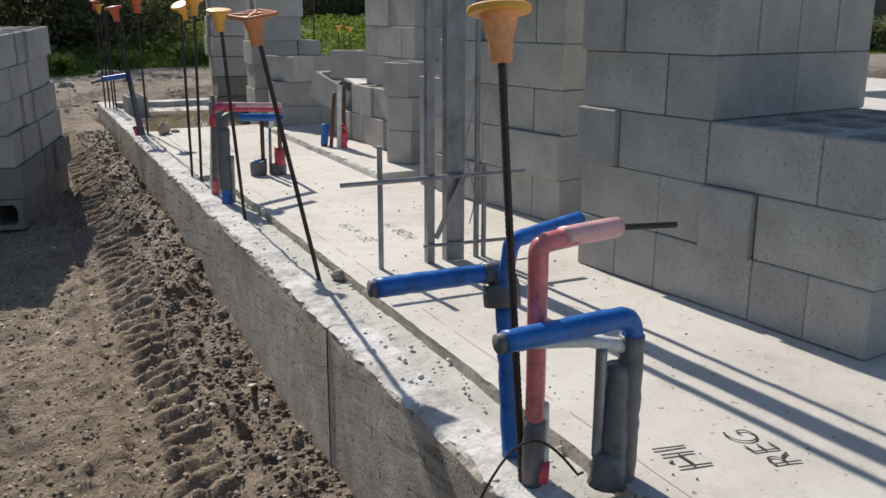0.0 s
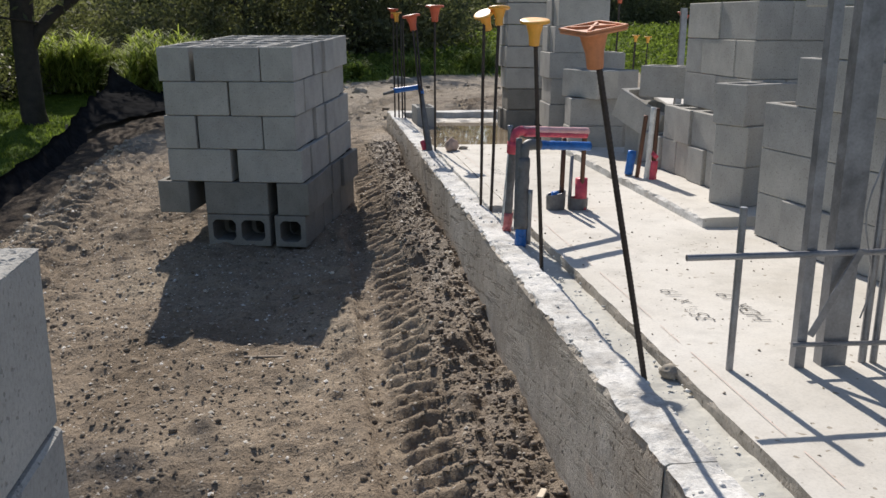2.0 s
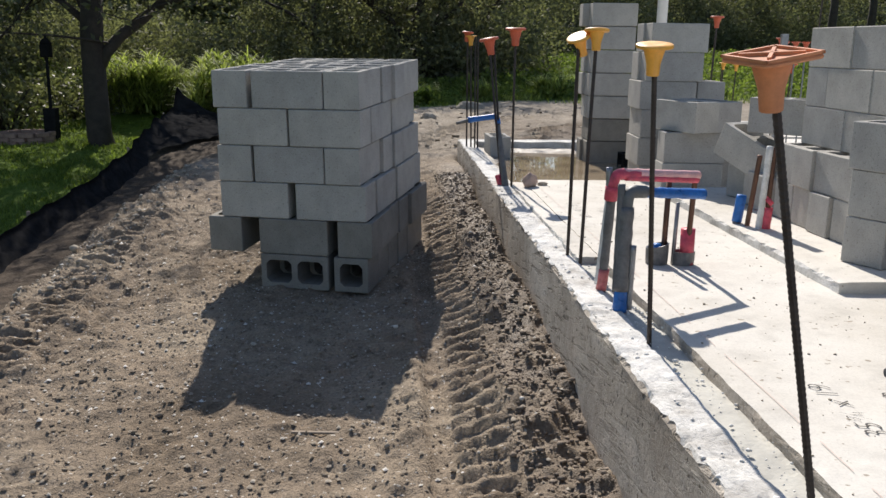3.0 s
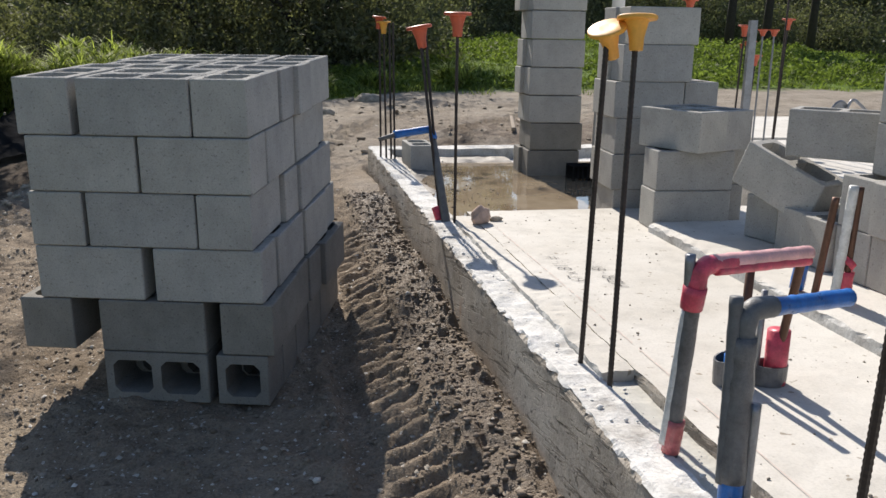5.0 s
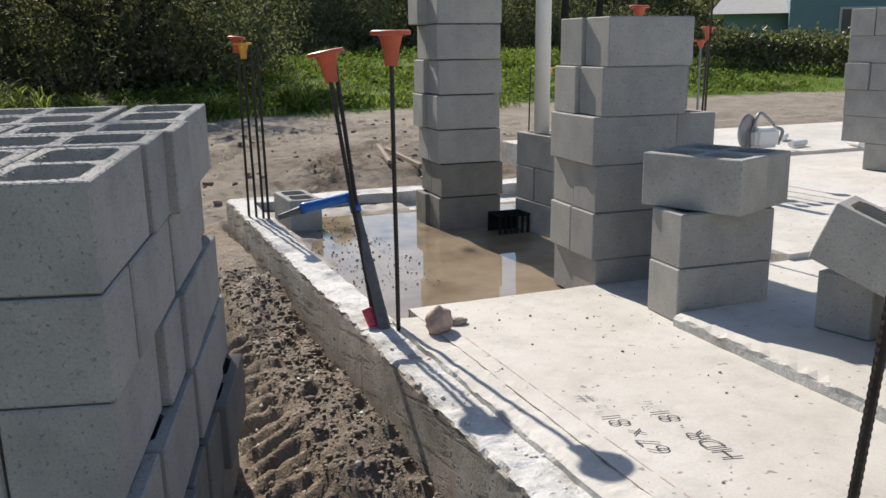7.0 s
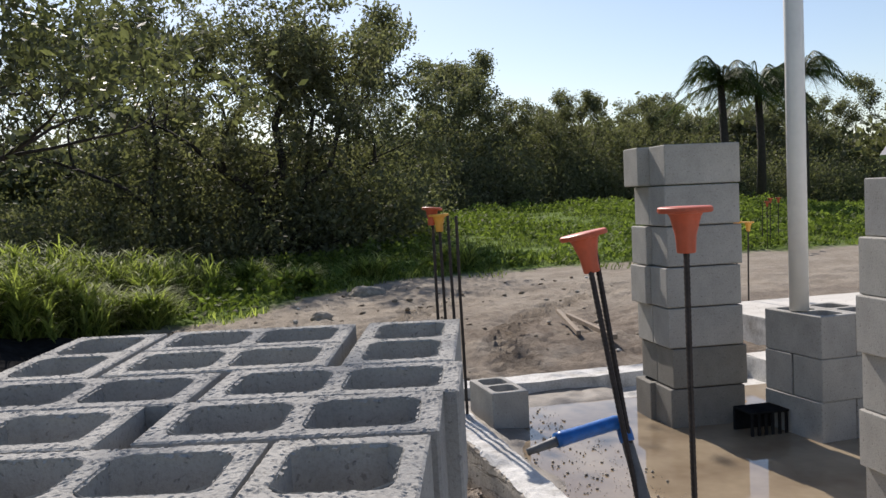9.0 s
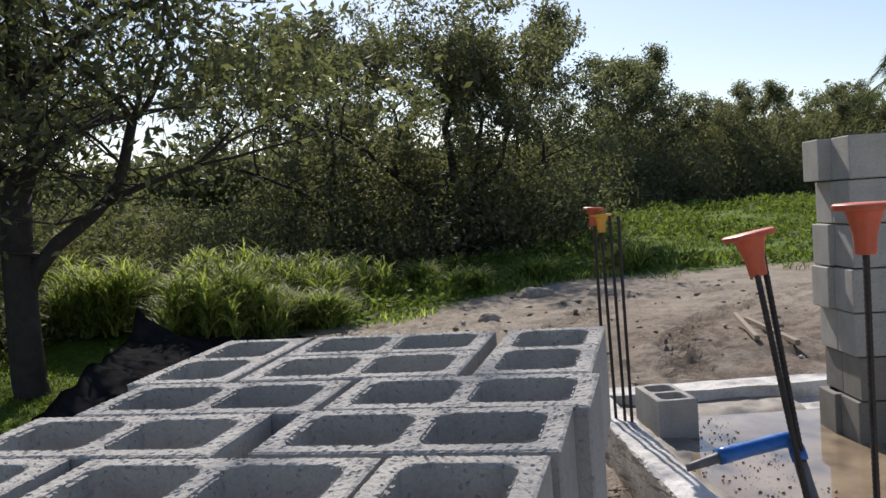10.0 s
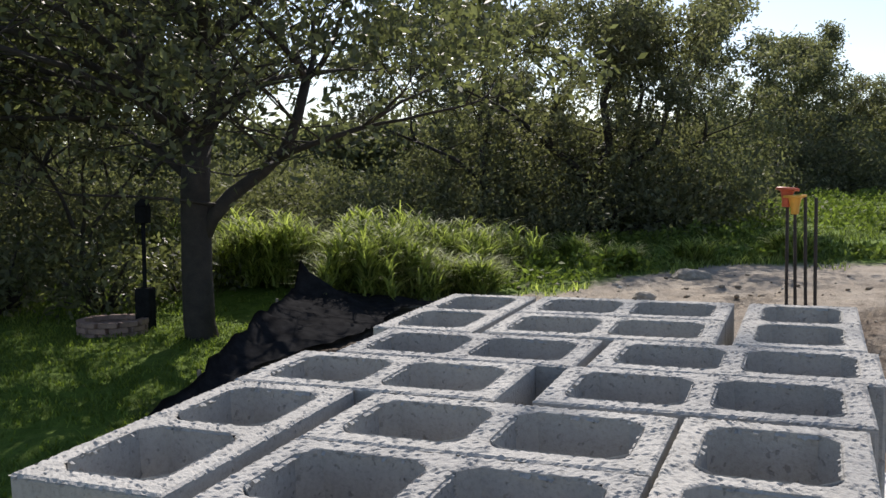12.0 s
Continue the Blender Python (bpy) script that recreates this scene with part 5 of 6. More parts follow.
# cut-off saw left on the far slab
saw = thing("cut_off_saw", "white and grey cut-off saw standing on the far slab", "saw", (5.95, 11.35, FLOOR + 0.034))
v, f = turned([(0.02, -0.012), (0.15, -0.012), (0.16, 0.0), (0.15, 0.012), (0.02, 0.012)], 24)
g = link("blade_guard", mesh_of("blade_guard", v, f), M_GALV, saw, "grey round blade guard")
g.matrix_local = pose(0, 0, 0.17, 90, 0, 20)
part("body", box_bm(0.05, 0.32, -0.08, 0.1, 0.02, 0.2, 0.03, 2), M_PVC, saw, "white plastic body")
part("handle", tube_bm(arc((0.05, 0.0, 0.16), (0.12, 0, 0.36), (0.3, 0, 0.22), 0.08), 0.015, 8), M_GALV, saw, "grey tubular handle", True)
part("rear_handle", tube_bm(arc((0.3, 0.0, 0.2), (0.42, 0, 0.17), (0.36, 0, 0.04), 0.05), 0.016, 8), M_GALV, saw, "", True)
for q in ((6.6, 11.4, 15), (7.1, 11.2, 70), (6.9, 11.9, 40)):
    ob = part("pipe_offcut", tube_bm([(-0.12, 0, 0.03), (0.12, 0, 0.03)], 0.03, 12), M_PVC)
    ob.matrix_world = pose(q[0], q[1], FLOOR + 0.034, 0, 0, q[2])
    tagged(ob, "white plastic pipe offcut lying on the far slab", "pipe")

# black crate in the porch water
crate = thing("plastic_crate", "black slatted plastic crate standing in porch water", "crate", (2.70, 9.66, 0.30))
crate.scale = (0.8, 0.8, 0.62)
part("rim", box_bm(-0.1, 0.16, -0.08, 0.12, 0.17, 0.19, 0.004), M_FABRIC, crate)
for i in range(6):
    part("slat", box_bm(-0.1 + i * 0.046, -0.08 + i * 0.046, -0.08, -0.07, 0.0, 0.17, 0.002), M_FABRIC, crate)
part("back_panel", box_bm(-0.1, 0.16, 0.10, 0.12, 0.0, 0.17, 0.003), M_FABRIC, crate)

# ---- silt fence ----
def silt_fence():
    path = [(-1.75, 15.9, 0.1), (-2.1, 15.6, 0.16), (-2.36, 15.42, 0.26), (-2.42, 15.3, 0.62), (-2.44, 15.15, 0.33), (-2.4, 14.5, 0.29), (-2.3, 13.4, 0.24), (-2.2, 12.0, 0.2), (-2.16, 10.6, 0.2), (-2.16, 9.0, 0.18), (-2.18, 7.4, 0.16), (-2.22, 5.5, 0.14)]
    pts = []
    for (a, b) in zip(path, path[1:]):
        for i in range(14):
            t = i / 14
            pts.append([a[k_] * (1 - t) + b[k_] * t for k_ in range(3)])
    verts, faces = [], []
    rows = 7
    for i, (x, y, h) in enumerate(pts):
        g0 = gz(x, y)
        for side in (0, 0.006):
            for r_ in range(rows):
                t = r_ / (rows - 1)
                sag = (0.16 + 0.85 * float(sstep(12.0, 14.4, y))) * (1 - t) ** 1.4 + 0.05 * float(vnoise(x, y, 2.5)) * t
                px = x - 0.12 + sag + side + 0.06 * float(vnoise(y * 3, t * 2, 1.7))
                lay = gz(px, y) if y > 12.0 else g0 - 0.03
                verts.append((px, y, max(lay, g0 - 0.03) + (0.075 if y > 12.0 else 0.02) + h * t ** 1.6 * (1 + 0.3 * float(vnoise(x, y, 1.3))) + 0.03 * float(vnoise(y * 2, t * 3, 2.1))))
    st_ = rows * 2
    for i in range(len(pts) - 1):
        for s in (0, rows):
            for r_ in range(rows - 1):
                a = i * st_ + s + r_
                faces.append((a, a + 1, a + 1 + st_, a + st_))
        a = i * st_ + rows - 1
        faces.append((a, a + rows, a + rows + st_, a + st_))
    fence = thing("silt_fence", "sagging black fabric silt fence along the lawn", "fence", (-2.6, 9, 0))
    me = mesh_of("fabric", [(v[0] + 2.6, v[1] - 9, v[2]) for v in verts], faces, True)
    link("fabric", me, M_FABRIC, fence)
    for x, y, h in path[5:12:2]:
        part("stake", box_bm(x + 2.6 - 0.175, x + 2.6 - 0.15, y - 9.012, y - 8.988, gz(x, y) - 0.1, gz(x, y) + h + 0.02, 0.003), M_WOOD, fence, "thin wooden stake")


silt_fence()


# ---- plants ----
def blades(n, centres, spread, length, width, seed, droop=0.5, segs=4, open_out=0.45):
    """Arching leaf blades rooted round the centres; returns vertices and quads."""
    r = np.random.RandomState(seed)
    c = np.array(centres)[r.randint(0, len(centres), n)]
    root = c[:, :3] + np.concatenate([r.normal(0, 1, (n, 2)) * spread * c[:, 3:4], np.zeros((n, 1))], 1)
    L = length * c[:, 3] * r.uniform(0.55, 1.15, n)
    az = r.uniform(0, 2 * math.pi, n)
    lean = r.uniform(0.02, open_out, n) + 0.25 * r.rand(n) ** 3
    d = np.stack([np.cos(az), np.sin(az)], 1)
    side = np.stack([-np.sin(az), np.cos(az)], 1)
    V = np.zeros((n, segs + 1, 2, 3))
    for k_ in range(segs + 1):
        t = k_ / segs
        out = L * (lean * t + droop * t ** 2.5)
        up = L * (t - droop * 0.55 * t ** 3)
        w = width * (1 - t ** 2) + 0.0008
        for s in (0, 1):
            q = (s - 0.5) * w
            V[:, k_, s, 0] = root[:, 0] + d[:, 0] * out + side[:, 0] * q
            V[:, k_, s, 1] = root[:, 1] + d[:, 1] * out + side[:, 1] * q
            V[:, k_, s, 2] = root[:, 2] + up
    idx = np.arange(n)[:, None] * (segs + 1) * 2
    base = np.array([[2 * k_, 2 * k_ + 1, 2 * k_ + 3, 2 * k_ + 2] for k_ in range(segs)])
    F_ = (idx[:, :, None] + base[None]).reshape(-1, 4)
    return V.reshape(-1, 3), F_


def reed_clump(at, scale, n, seed):
    """Leafy canes over an uneven dome, each with arching blades up its height."""
    r = np.random.RandomState(seed)
    heads = [(r.uniform(-0.45, 0.45) * scale, r.uniform(-0.45, 0.45) * scale, r.uniform(0.7, 1.1)) for _ in range(5)]
    cs = []
    for _ in range(95):
        hx, hy, hh = heads[r.randint(0, 5)]
        a, q = r.rand() * 6.28, r.rand() ** 0.6
        x, y = hx + math.cos(a) * q * 0.36 * scale, hy + math.sin(a) * q * 0.36 * scale
        h = scale * hh * (1 - 0.5 * q * q) * r.uniform(0.8, 1.1)
        for k_ in range(6):
            t = (k_ + r.rand()) / 6
            cs.append((x + 0.05 * t * r.normal(), y + 0.05 * t * r.normal(), h * 0.72 * t, 0.75 + 0.35 * r.rand()))
    v, f = blades(int(n * 2.6), cs, 0.02, 0.40, 0.022, seed, 0.75, 4, 0.6)
    ob = link("reed_grass", tri_mesh("reed_grass", v, f), M_REED)
    ob.location = (at[0], at[1], gz(at[0], at[1]) - 0.03)
    return tagged(ob, "tall bright green reed grass clump at the lawn edge", "grass", "reed clumps by the lawn")


for i, (x, y, s, n) in enumerate(((-1.95, 16.4, 1.2, 1800), (-3.3, 18.4, 1.3, 1500), (-4.4, 18.7, 1.2, 1200), (-2.3, 18.9, 1.35, 1500), (-1.35, 18.7, 1.2, 1300), (-1.0, 17.0, 0.6, 600), (-2.35, 20.2, 1.3, 900), (-0.35, 19.2, 0.95, 700), (-0.75, 20.6, 0.8, 700), (-0.9, 17.3, 0.45, 350), (0.6, 20.4, 0.5, 300), (-5.0, 19.8, 1.2, 800), (1.2, 19.4, 0.35, 250), (2.4, 20.2, 0.4, 250), (4.0, 20.5, 0.5, 300), (-6.4, 20.8, 1.2, 700))):
    reed_clump((x, y), s, n, 40 + i)


def grass_field(name, label, n, box, length, width, seed, mat, thin=-0.22):
    r = np.random.RandomState(seed)
    x, y = r.uniform(box[0], box[1], n), r.uniform(box[2], box[3], n)
    keep = vnoise(x, y, 1.2) + 0.5 * vnoise(x, y, 4) > thin
    keep &= (x < -2.2) | (y > 16.5 + 2.9 * np.clip((x - 0.2) * 0.45, 0, 1) + 2.2 * vnoise(x, y, 0.9))
    x, y = x[keep], y[keep]
    z = ground_z(x, y) - 0.005
    cs = np.stack([x, y, z, np.ones(len(x))], 1)
    v, f = blades(len(x) * 2, cs, 0.05, length, width, seed, 0.4, 2)
    tagged(link(name, tri_mesh(name, v, f), mat), label, "grass", kind="stuff")


grass_field("lawn_grass", "short mown lawn grass by the trees", 34000, (-9.0, -2.75, 7.0, 22.0), 0.07, 0.012, 61, M_LAWNB)
grass_field("meadow_grass", "rough green weeds and meadow grass beyond the sand", 40000, (0.0, 15.0, 17.2, 36.0), 0.12, 0.016, 62, M_WEED, -0.1)
grass_field("verge_grass", "weeds creeping over the edge of the sand", 3000, (-1.6, 6.0, 16.3, 20.4), 0.17, 0.018, 63, M_REED, 0.1)
grass_field("side_grass", "rough green grass beyond the far slab", 26000, (9.0, 28.0, 15.0, 30.0), 0.09, 0.012, 64, M_LAWNB)


def leaves(points, size, seed, per):
    """Small folded leaves scattered round the points."""
    r = np.random.RandomState(seed)
    pts = np.repeat(points[:, :3], per, axis=0)
    sig = np.repeat(points[:, 3], per)[:, None]
    n = len(pts)
    c = pts + r.normal(0, 1, (n, 3)) * sig * np.array([1, 1, 0.75])
    u = r.normal(0, 1, (n, 3))
    u /= np.linalg.norm(u, axis=1)[:, None]
    w = np.cross(u, r.normal(0, 1, (n, 3)))
    w /= np.linalg.norm(w, axis=1)[:, None]
    s = (size * r.uniform(0.6, 1.3, n))[:, None]
    v = np.stack([c - u * s, c + w * s * 0.42, c + u * s, c - w * s * 0.42], 1)
    return v.reshape(-1, 3), np.arange(n * 4).reshape(n, 4)


def weed_patch(name, label, n, box, height, size, seed):
    """Low broad-leaved weeds in uneven mounds."""
    r = np.random.RandomState(seed)
    x, y = r.uniform(box[0], box[1], n), r.uniform(box[2], box[3], n)
    m = vnoise(x, y, 0.7) + 0.6 * vnoise(x, y, 2.3)
    keep = (m > -0.05) & (y > 17.0 + 2.9 * np.clip((x - 0.2) * 0.45, 0, 1))
    x, y, m = x[keep], y[keep], m[keep]
    z = ground_z(x, y) + height * (m + 0.15) * r.rand(len(x)) ** 0.5
    v, f = leaves(np.stack([x, y, z, np.full(len(x), 0.05)], 1), size, seed, 3)
    tagged(link(name, tri_mesh(name, v, f), M_WEED), label, "weeds", kind="stuff")


weed_patch("meadow_weeds", "low mounds of broad-leaved weeds on the meadow", 22000, (-0.5, 16.0, 17.0, 36.0), 0.5, 0.06, 65)
weed_patch("side_weeds", "low mounds of weeds beyond the far slab", 9000, (9.0, 26.0, 15.5, 27.0), 0.3, 0.05, 66)


def grow(seed, height, spread, r0, fork, levels=4, lean=(0, 0), starts=(), leafy=2):
    """A branching skeleton: tubes and the tips that carry leaves."""
    rnd = random.Random(seed)
    V, F_, tips = [], [], []

    def limb(p, d, length, rad, level):
        n = 5
        pts, rads = [p], [rad]
        cur, dirn = p.copy(), d.normalized()
        for i in range(n):
            dirn = (dirn + Vector((rnd.uniform(-1, 1), rnd.uniform(-1, 1), rnd.uniform(-0.4, 0.5))) * (0.05 if level == 0 else 0.19)).normalized()
            cur = cur + dirn * length / n
            pts.append(cur.copy())
            rads.append(rad * (1 - 0.45 * (i + 1) / n))
        v, f = tube(pts, rads, 8 if level < 2 else 5)
        o = len(V)
        V.extend(v)
        F_.extend([tuple(q + o for q in face) for face in f])
        if level >= leafy:
            for q in pts[2:]:
                tips.append((q.x, q.y, q.z, 0.07 + 0.012 * height))
        if level >= levels:
            return
        kids = 3 if level == 0 else rnd.choice((2, 3, 3))
        for k_ in range(kids):
            a = rnd.uniform(0, 6.28) if level else k_ * 2.1 + rnd.uniform(-0.4, 0.4)
            out = Vector((math.cos(a), math.sin(a), 0))
            nd = dirn * (0.75 if level else 0.9) + out * (spread if level == 0 else spread * 0.9) + Vector((0, 0, 0.18))
            limb(pts[-1] if k_ < 2 else pts[-2], nd, length * rnd.uniform(0.62, 0.85) if level else height * 0.33, rads[-1] * rnd.uniform(0.62, 0.8), level + 1)
    for pts, ra, rb, length, twigs in starts:
        pts = [Vector(p) for p in pts]
        n = len(pts)
        v, f = tube(pts, [ra + (rb - ra) * i / (n - 1) for i in range(n)], 10)
        o = len(V)
        V.extend(v)
        F_.extend([tuple(q + o for q in face) for face in f])
        d = (pts[-1] - pts[-2]).normalized()
        if length:
            for k_ in range(3):
                a = k_ * 2.1 + rnd.uniform(-0.4, 0.4)
                limb(pts[-1], d + Vector((math.cos(a), math.sin(a), 0.1)) * spread, length * rnd.uniform(0.8, 1.1), rb * 0.75, 1)
        for k_ in range(twigs):
            i = rnd.randint(1, n - 2)
            a = rnd.uniform(0, 6.28)
            p = pts[i].lerp(pts[i + 1], rnd.random())
            limb(p, Vector((math.cos(a), math.sin(a), rnd.uniform(-0.1, 0.7))), height * rnd.uniform(0.14, 0.24), rb * 0.4, 2)
    if not starts:
        limb(Vector((0, 0, -0.2)), Vector((lean[0], lean[1], 1)), fork, r0, 0)
    return V, F_, np.array(tips)


def tree(at, seed, height, spread, r0, fork, size, per, leafm, label, group, rot=0.0, levels=4, lean=(0, 0), starts=(), leafy=2):
    V, F_, tips = grow(seed, height, spread, r0, fork, levels, lean, starts, leafy)
    squash = min(1.0, (height - fork) / (tips[:, 2].max() - fork))
    V = [Vector((p.x, p.y, p.z if p.z < fork else fork + (p.z - fork) * squash)) for p in V]
    tips[:, 2] = np.where(tips[:, 2] < fork, tips[:, 2], fork + (tips[:, 2] - fork) * squash)
    root = thing("tree", label, "tree", (*at, gz(*at)), group)
    root.rotation_euler = (0, 0, rot)
    link("trunk", mesh_of("trunk", V, F_, True), M_BARK, root)
    r = np.random.RandomState(seed)
    tips = tips[r.rand(len(tips)) < 0.6]
    v, f = leaves(tips[r.randint(0, len(tips), per)], size, seed, 1)
    link("crown", tri_mesh("crown", v, f), leafm, root)
    return root


def across(dx, h, back=0.0):
    """A point of a limb: metres to the side, above the root and away."""
    return (0.994 * dx - 0.112 * back, 0.112 * dx + 0.994 * back, h)


oak = tree((-3.66, 15.25), 3, 7.0, 0.75, 0.15, 1.5, 0.047, 50000, M_LEAF, "spreading broadleaf tree with a dark trunk on the lawn", "", 0.0, 4, (0, 0), (
    ([across(0, -0.3), across(0, 0.0), across(-0.02, 0.12), across(-0.03, 0.6), across(-0.03, 1.3), across(0.0, 1.8)], 0.16, 0.125, 0, 0),
    ([across(0.0, 0.85), across(0.12, 1.08), across(0.3, 1.28), across(0.56, 1.49, 0.1), across(0.75, 1.72, 0.1), across(0.86, 2.08, 0.15), across(0.95, 2.6, 0.2)], 0.078, 0.045, 1.2, 5),
    ([across(0.68, 1.62, 0.1), across(0.85, 1.72, 0.0), across(1.06, 1.81, -0.1), across(1.5, 1.98, -0.25)], 0.045, 0.03, 0.85, 4),
    ([across(0.0, 1.7), across(-0.13, 2.0), across(-0.28, 2.25), across(-0.55, 2.8, 0.1)], 0.075, 0.055, 1.5, 4),
    ([across(0.02, 1.7), across(0.14, 2.2, 0.1), across(0.12, 2.55, 0.2), across(0.03, 3.0, 0.2)], 0.075, 0.055, 1.5, 3),
    ([across(-0.05, 1.4), across(-0.4, 1.75, 0.2), across(-0.8, 2.0, 0.5), across(-1.5, 2.25, 0.9)], 0.05, 0.035, 1.35, 7),
    ([across(-0.3, 2.3), across(-0.9, 2.5, 0.3), across(-1.5, 2.7, 0.6), across(-2.5, 2.75, 1.2)], 0.05, 0.03, 1.5, 8),
    ([across(-1.2, 2.6, 0.5), across(-2.0, 3.0, 0.9), across(-2.8, 3.1, 1.2), across(-3.6, 3.0, 1.4)], 0.04, 0.025, 1.5, 9),
    ([across(-1.2, 2.2, 0.7), across(-2.0, 2.2, 0.6), across(-2.8, 2.1, 0.4), across(-3.6, 2.0, 0.2)], 0.04, 0.02, 1.2, 9),
    ([across(-0.05, 1.5), across(-0.3, 1.9, 0.6), across(-0.6, 2.2, 1.4), across(-0.9, 2.5, 2.0)], 0.05, 0.035, 1.3, 5),
    ([across(0.1, 2.0), across(0.3, 2.5, 0.5), across(0.5, 2.8, 1.2), across(0.7, 3.0, 1.9)], 0.05, 0.035, 1.2, 5),
    ([across(-0.1, 1.9), across(-0.4, 2.3, -0.4), across(-0.8, 2.6, -0.9), across(-1.3, 2.8, -1.2)], 0.045, 0.03, 1.1, 5),
    ([across(-0.3, 2.3), across(-1.2, 3.0, -0.3), across(-2.3, 3.4, -0.5), across(-3.3, 3.5, -0.7)], 0.045, 0.03, 1.2, 7),
    ([across(0.0, 2.0), across(-0.6, 3.0, -0.8), across(-1.2, 3.6, -1.6), across(-1.8, 3.9, -2.2)], 0.045, 0.03, 1.2, 6),
    # unseen upper limbs, added so that the crown shades the lawn
    ([across(0.03, 3.0, 0.2), across(0.6, 3.8, 0.5), across(1.3, 4.4, 0.9), across(2.0, 4.8, 1.3)], 0.06, 0.035, 1.5, 8),
    ([across(-0.55, 2.8, 0.1), across(-1.0, 3.8, 0.3), across(-1.8, 4.5, 0.8), across(-2.6, 4.9, 1.4)], 0.06, 0.035, 1.5, 8),
    ([across(0.0, 3.0, 0.2), across(-0.3, 4.0, 0.6), across(-0.6, 4.9, 1.6), across(-0.8, 5.3, 2.6)], 0.06, 0.035, 1.5, 8),
    ([across(0.0, 3.0, 0.2), across(0.2, 4.0, -0.4), across(0.1, 4.8, -1.0), across(0.0, 5.2, -1.6)], 0.06, 0.035, 1.4, 8),
    ([across(-0.5, 3.2), across(-1.5, 4.2, -0.2), across(-2.6, 4.8, -0.4), across(-3.6, 5.0, -0.6)], 0.05, 0.03, 1.5, 8)))
oak.scale = (1.22, 1.22, 1.22)
LAB_T, GRP_T = "dense dark broadleaf tree in the belt beyond the site", "trees of the belt"
variants = [tree((-9.5, 22.5), 21, 6.2, 0.62, 0.14, 1.3, 0.062, 17000, M_LEAF2, LAB_T, GRP_T, 0.3),
            tree((-1.5, 28.0), 22, 6.6, 0.55, 0.15, 1.3, 0.062, 15000, M_LEAF2, LAB_T, GRP_T, 1.2),
            tree((2.5, 28.8), 23, 6.4, 0.50, 0.13, 1.1, 0.062, 17000, M_LEAF2, LAB_T, GRP_T, 2.0)]


def again(ob, x, y, rot, s):
    if math.atan2(x - 0.3, y - 6.0) > radians(8):       # this end of the belt lies further off
        x, y, s = 0.3 + (x - 0.3) * 1.4, 6.0 + (y - 6.0) * 1.4, s * 1.4
    c = copy_thing(ob, pose(x, y, gz(x, y) - 0.1, 0, 0, rot))
    c.scale = (s, s, s)
    return c


for i, (x, y, s) in enumerate(((-11.2, 21.0, 0.8), (-0.6, 31.5, 0.75), (5.9, 31.2, 0.8), (7.6, 31.8, 0.55), (9.4, 32.0, 0.52), (11.8, 32.0, 0.64), (14.0, 34.0, 0.62), (17.0, 37.0, 0.6), (20.5, 38.0, 0.7), (24, 40, 0.8), (-12.5, 24.0, 0.9), (-15.5, 20.5, 1.0), (-14, 28, 1.0), (28, 37, 0.9), (32, 40, 1.0), (-9.5, 15.5, 0.75), (-9.4, 20.3, 1.0), (-7.9, 21.6, 0.95), (-7.4, 15.2, 0.85), (-6.6, 18.2, 0.6))):
    again(variants[i % 3], x, y, i * 67, s)


LAB_W, GRP_W = "leaning many-limbed tree at the edge of the belt", "limbed trees of the belt"
limbed = tree((1.3, 25.6), 31, 6.4, 0.6, 0.13, 1.3, 0.062, 15000, M_LEAF2, LAB_W, GRP_W, 0.0, 4, (0, 0), (
    ([across(0, -0.3), across(-0.1, 1.1), across(0.13, 2.5), across(0.0, 3.8), across(0.2, 4.8)], 0.14, 0.06, 1.5, 7),
    ([across(-0.06, 0.8), across(-0.63, 1.68), across(-1.14, 2.25, -0.1), across(-1.78, 3.14, -0.2), across(-2.3, 3.7, -0.2)], 0.11, 0.045, 1.3, 6),
    ([across(0.05, 0.9), across(0.5, 1.6, -0.2), across(1.1, 2.3, -0.3), across(1.4, 3.8, -0.2)], 0.09, 0.05, 1.3, 5),
    ([across(0.1, -0.3, 0.2), across(0.6, 1.2, 0.2), across(0.75, 2.8, 0.3), across(0.9, 4.2, 0.2)], 0.08, 0.045, 1.3, 5),
    ([across(-1.1, 2.2, -0.1), across(-1.2, 2.9), across(-1.0, 3.7), across(-1.1, 4.5)], 0.05, 0.03, 1.0, 4)), 3)
leaner = tree((-0.7, 25.0), 35, 5.0, 0.6, 0.1, 1.3, 0.062, 9000, M_LEAF2, LAB_W, GRP_W, 0.0, 4, (0, 0), (
    ([across(0.1, -0.3), across(0.0, 0.6), across(-0.7, 1.6), across(-1.2, 2.1), across(-2.0, 2.6)], 0.09, 0.04, 1.1, 6),
    ([across(-0.5, 1.4), across(-0.6, 2.3), across(-0.4, 3.0), across(-0.5, 3.8)], 0.05, 0.03, 1.0, 5)), 3)
for ob, x, y, rot, s in ((leaner, 5.9, 29.4, 200, 0.8), (leaner, 2.9, 27.0, 100, 0.9)):
    again(ob, x, y, rot, s)


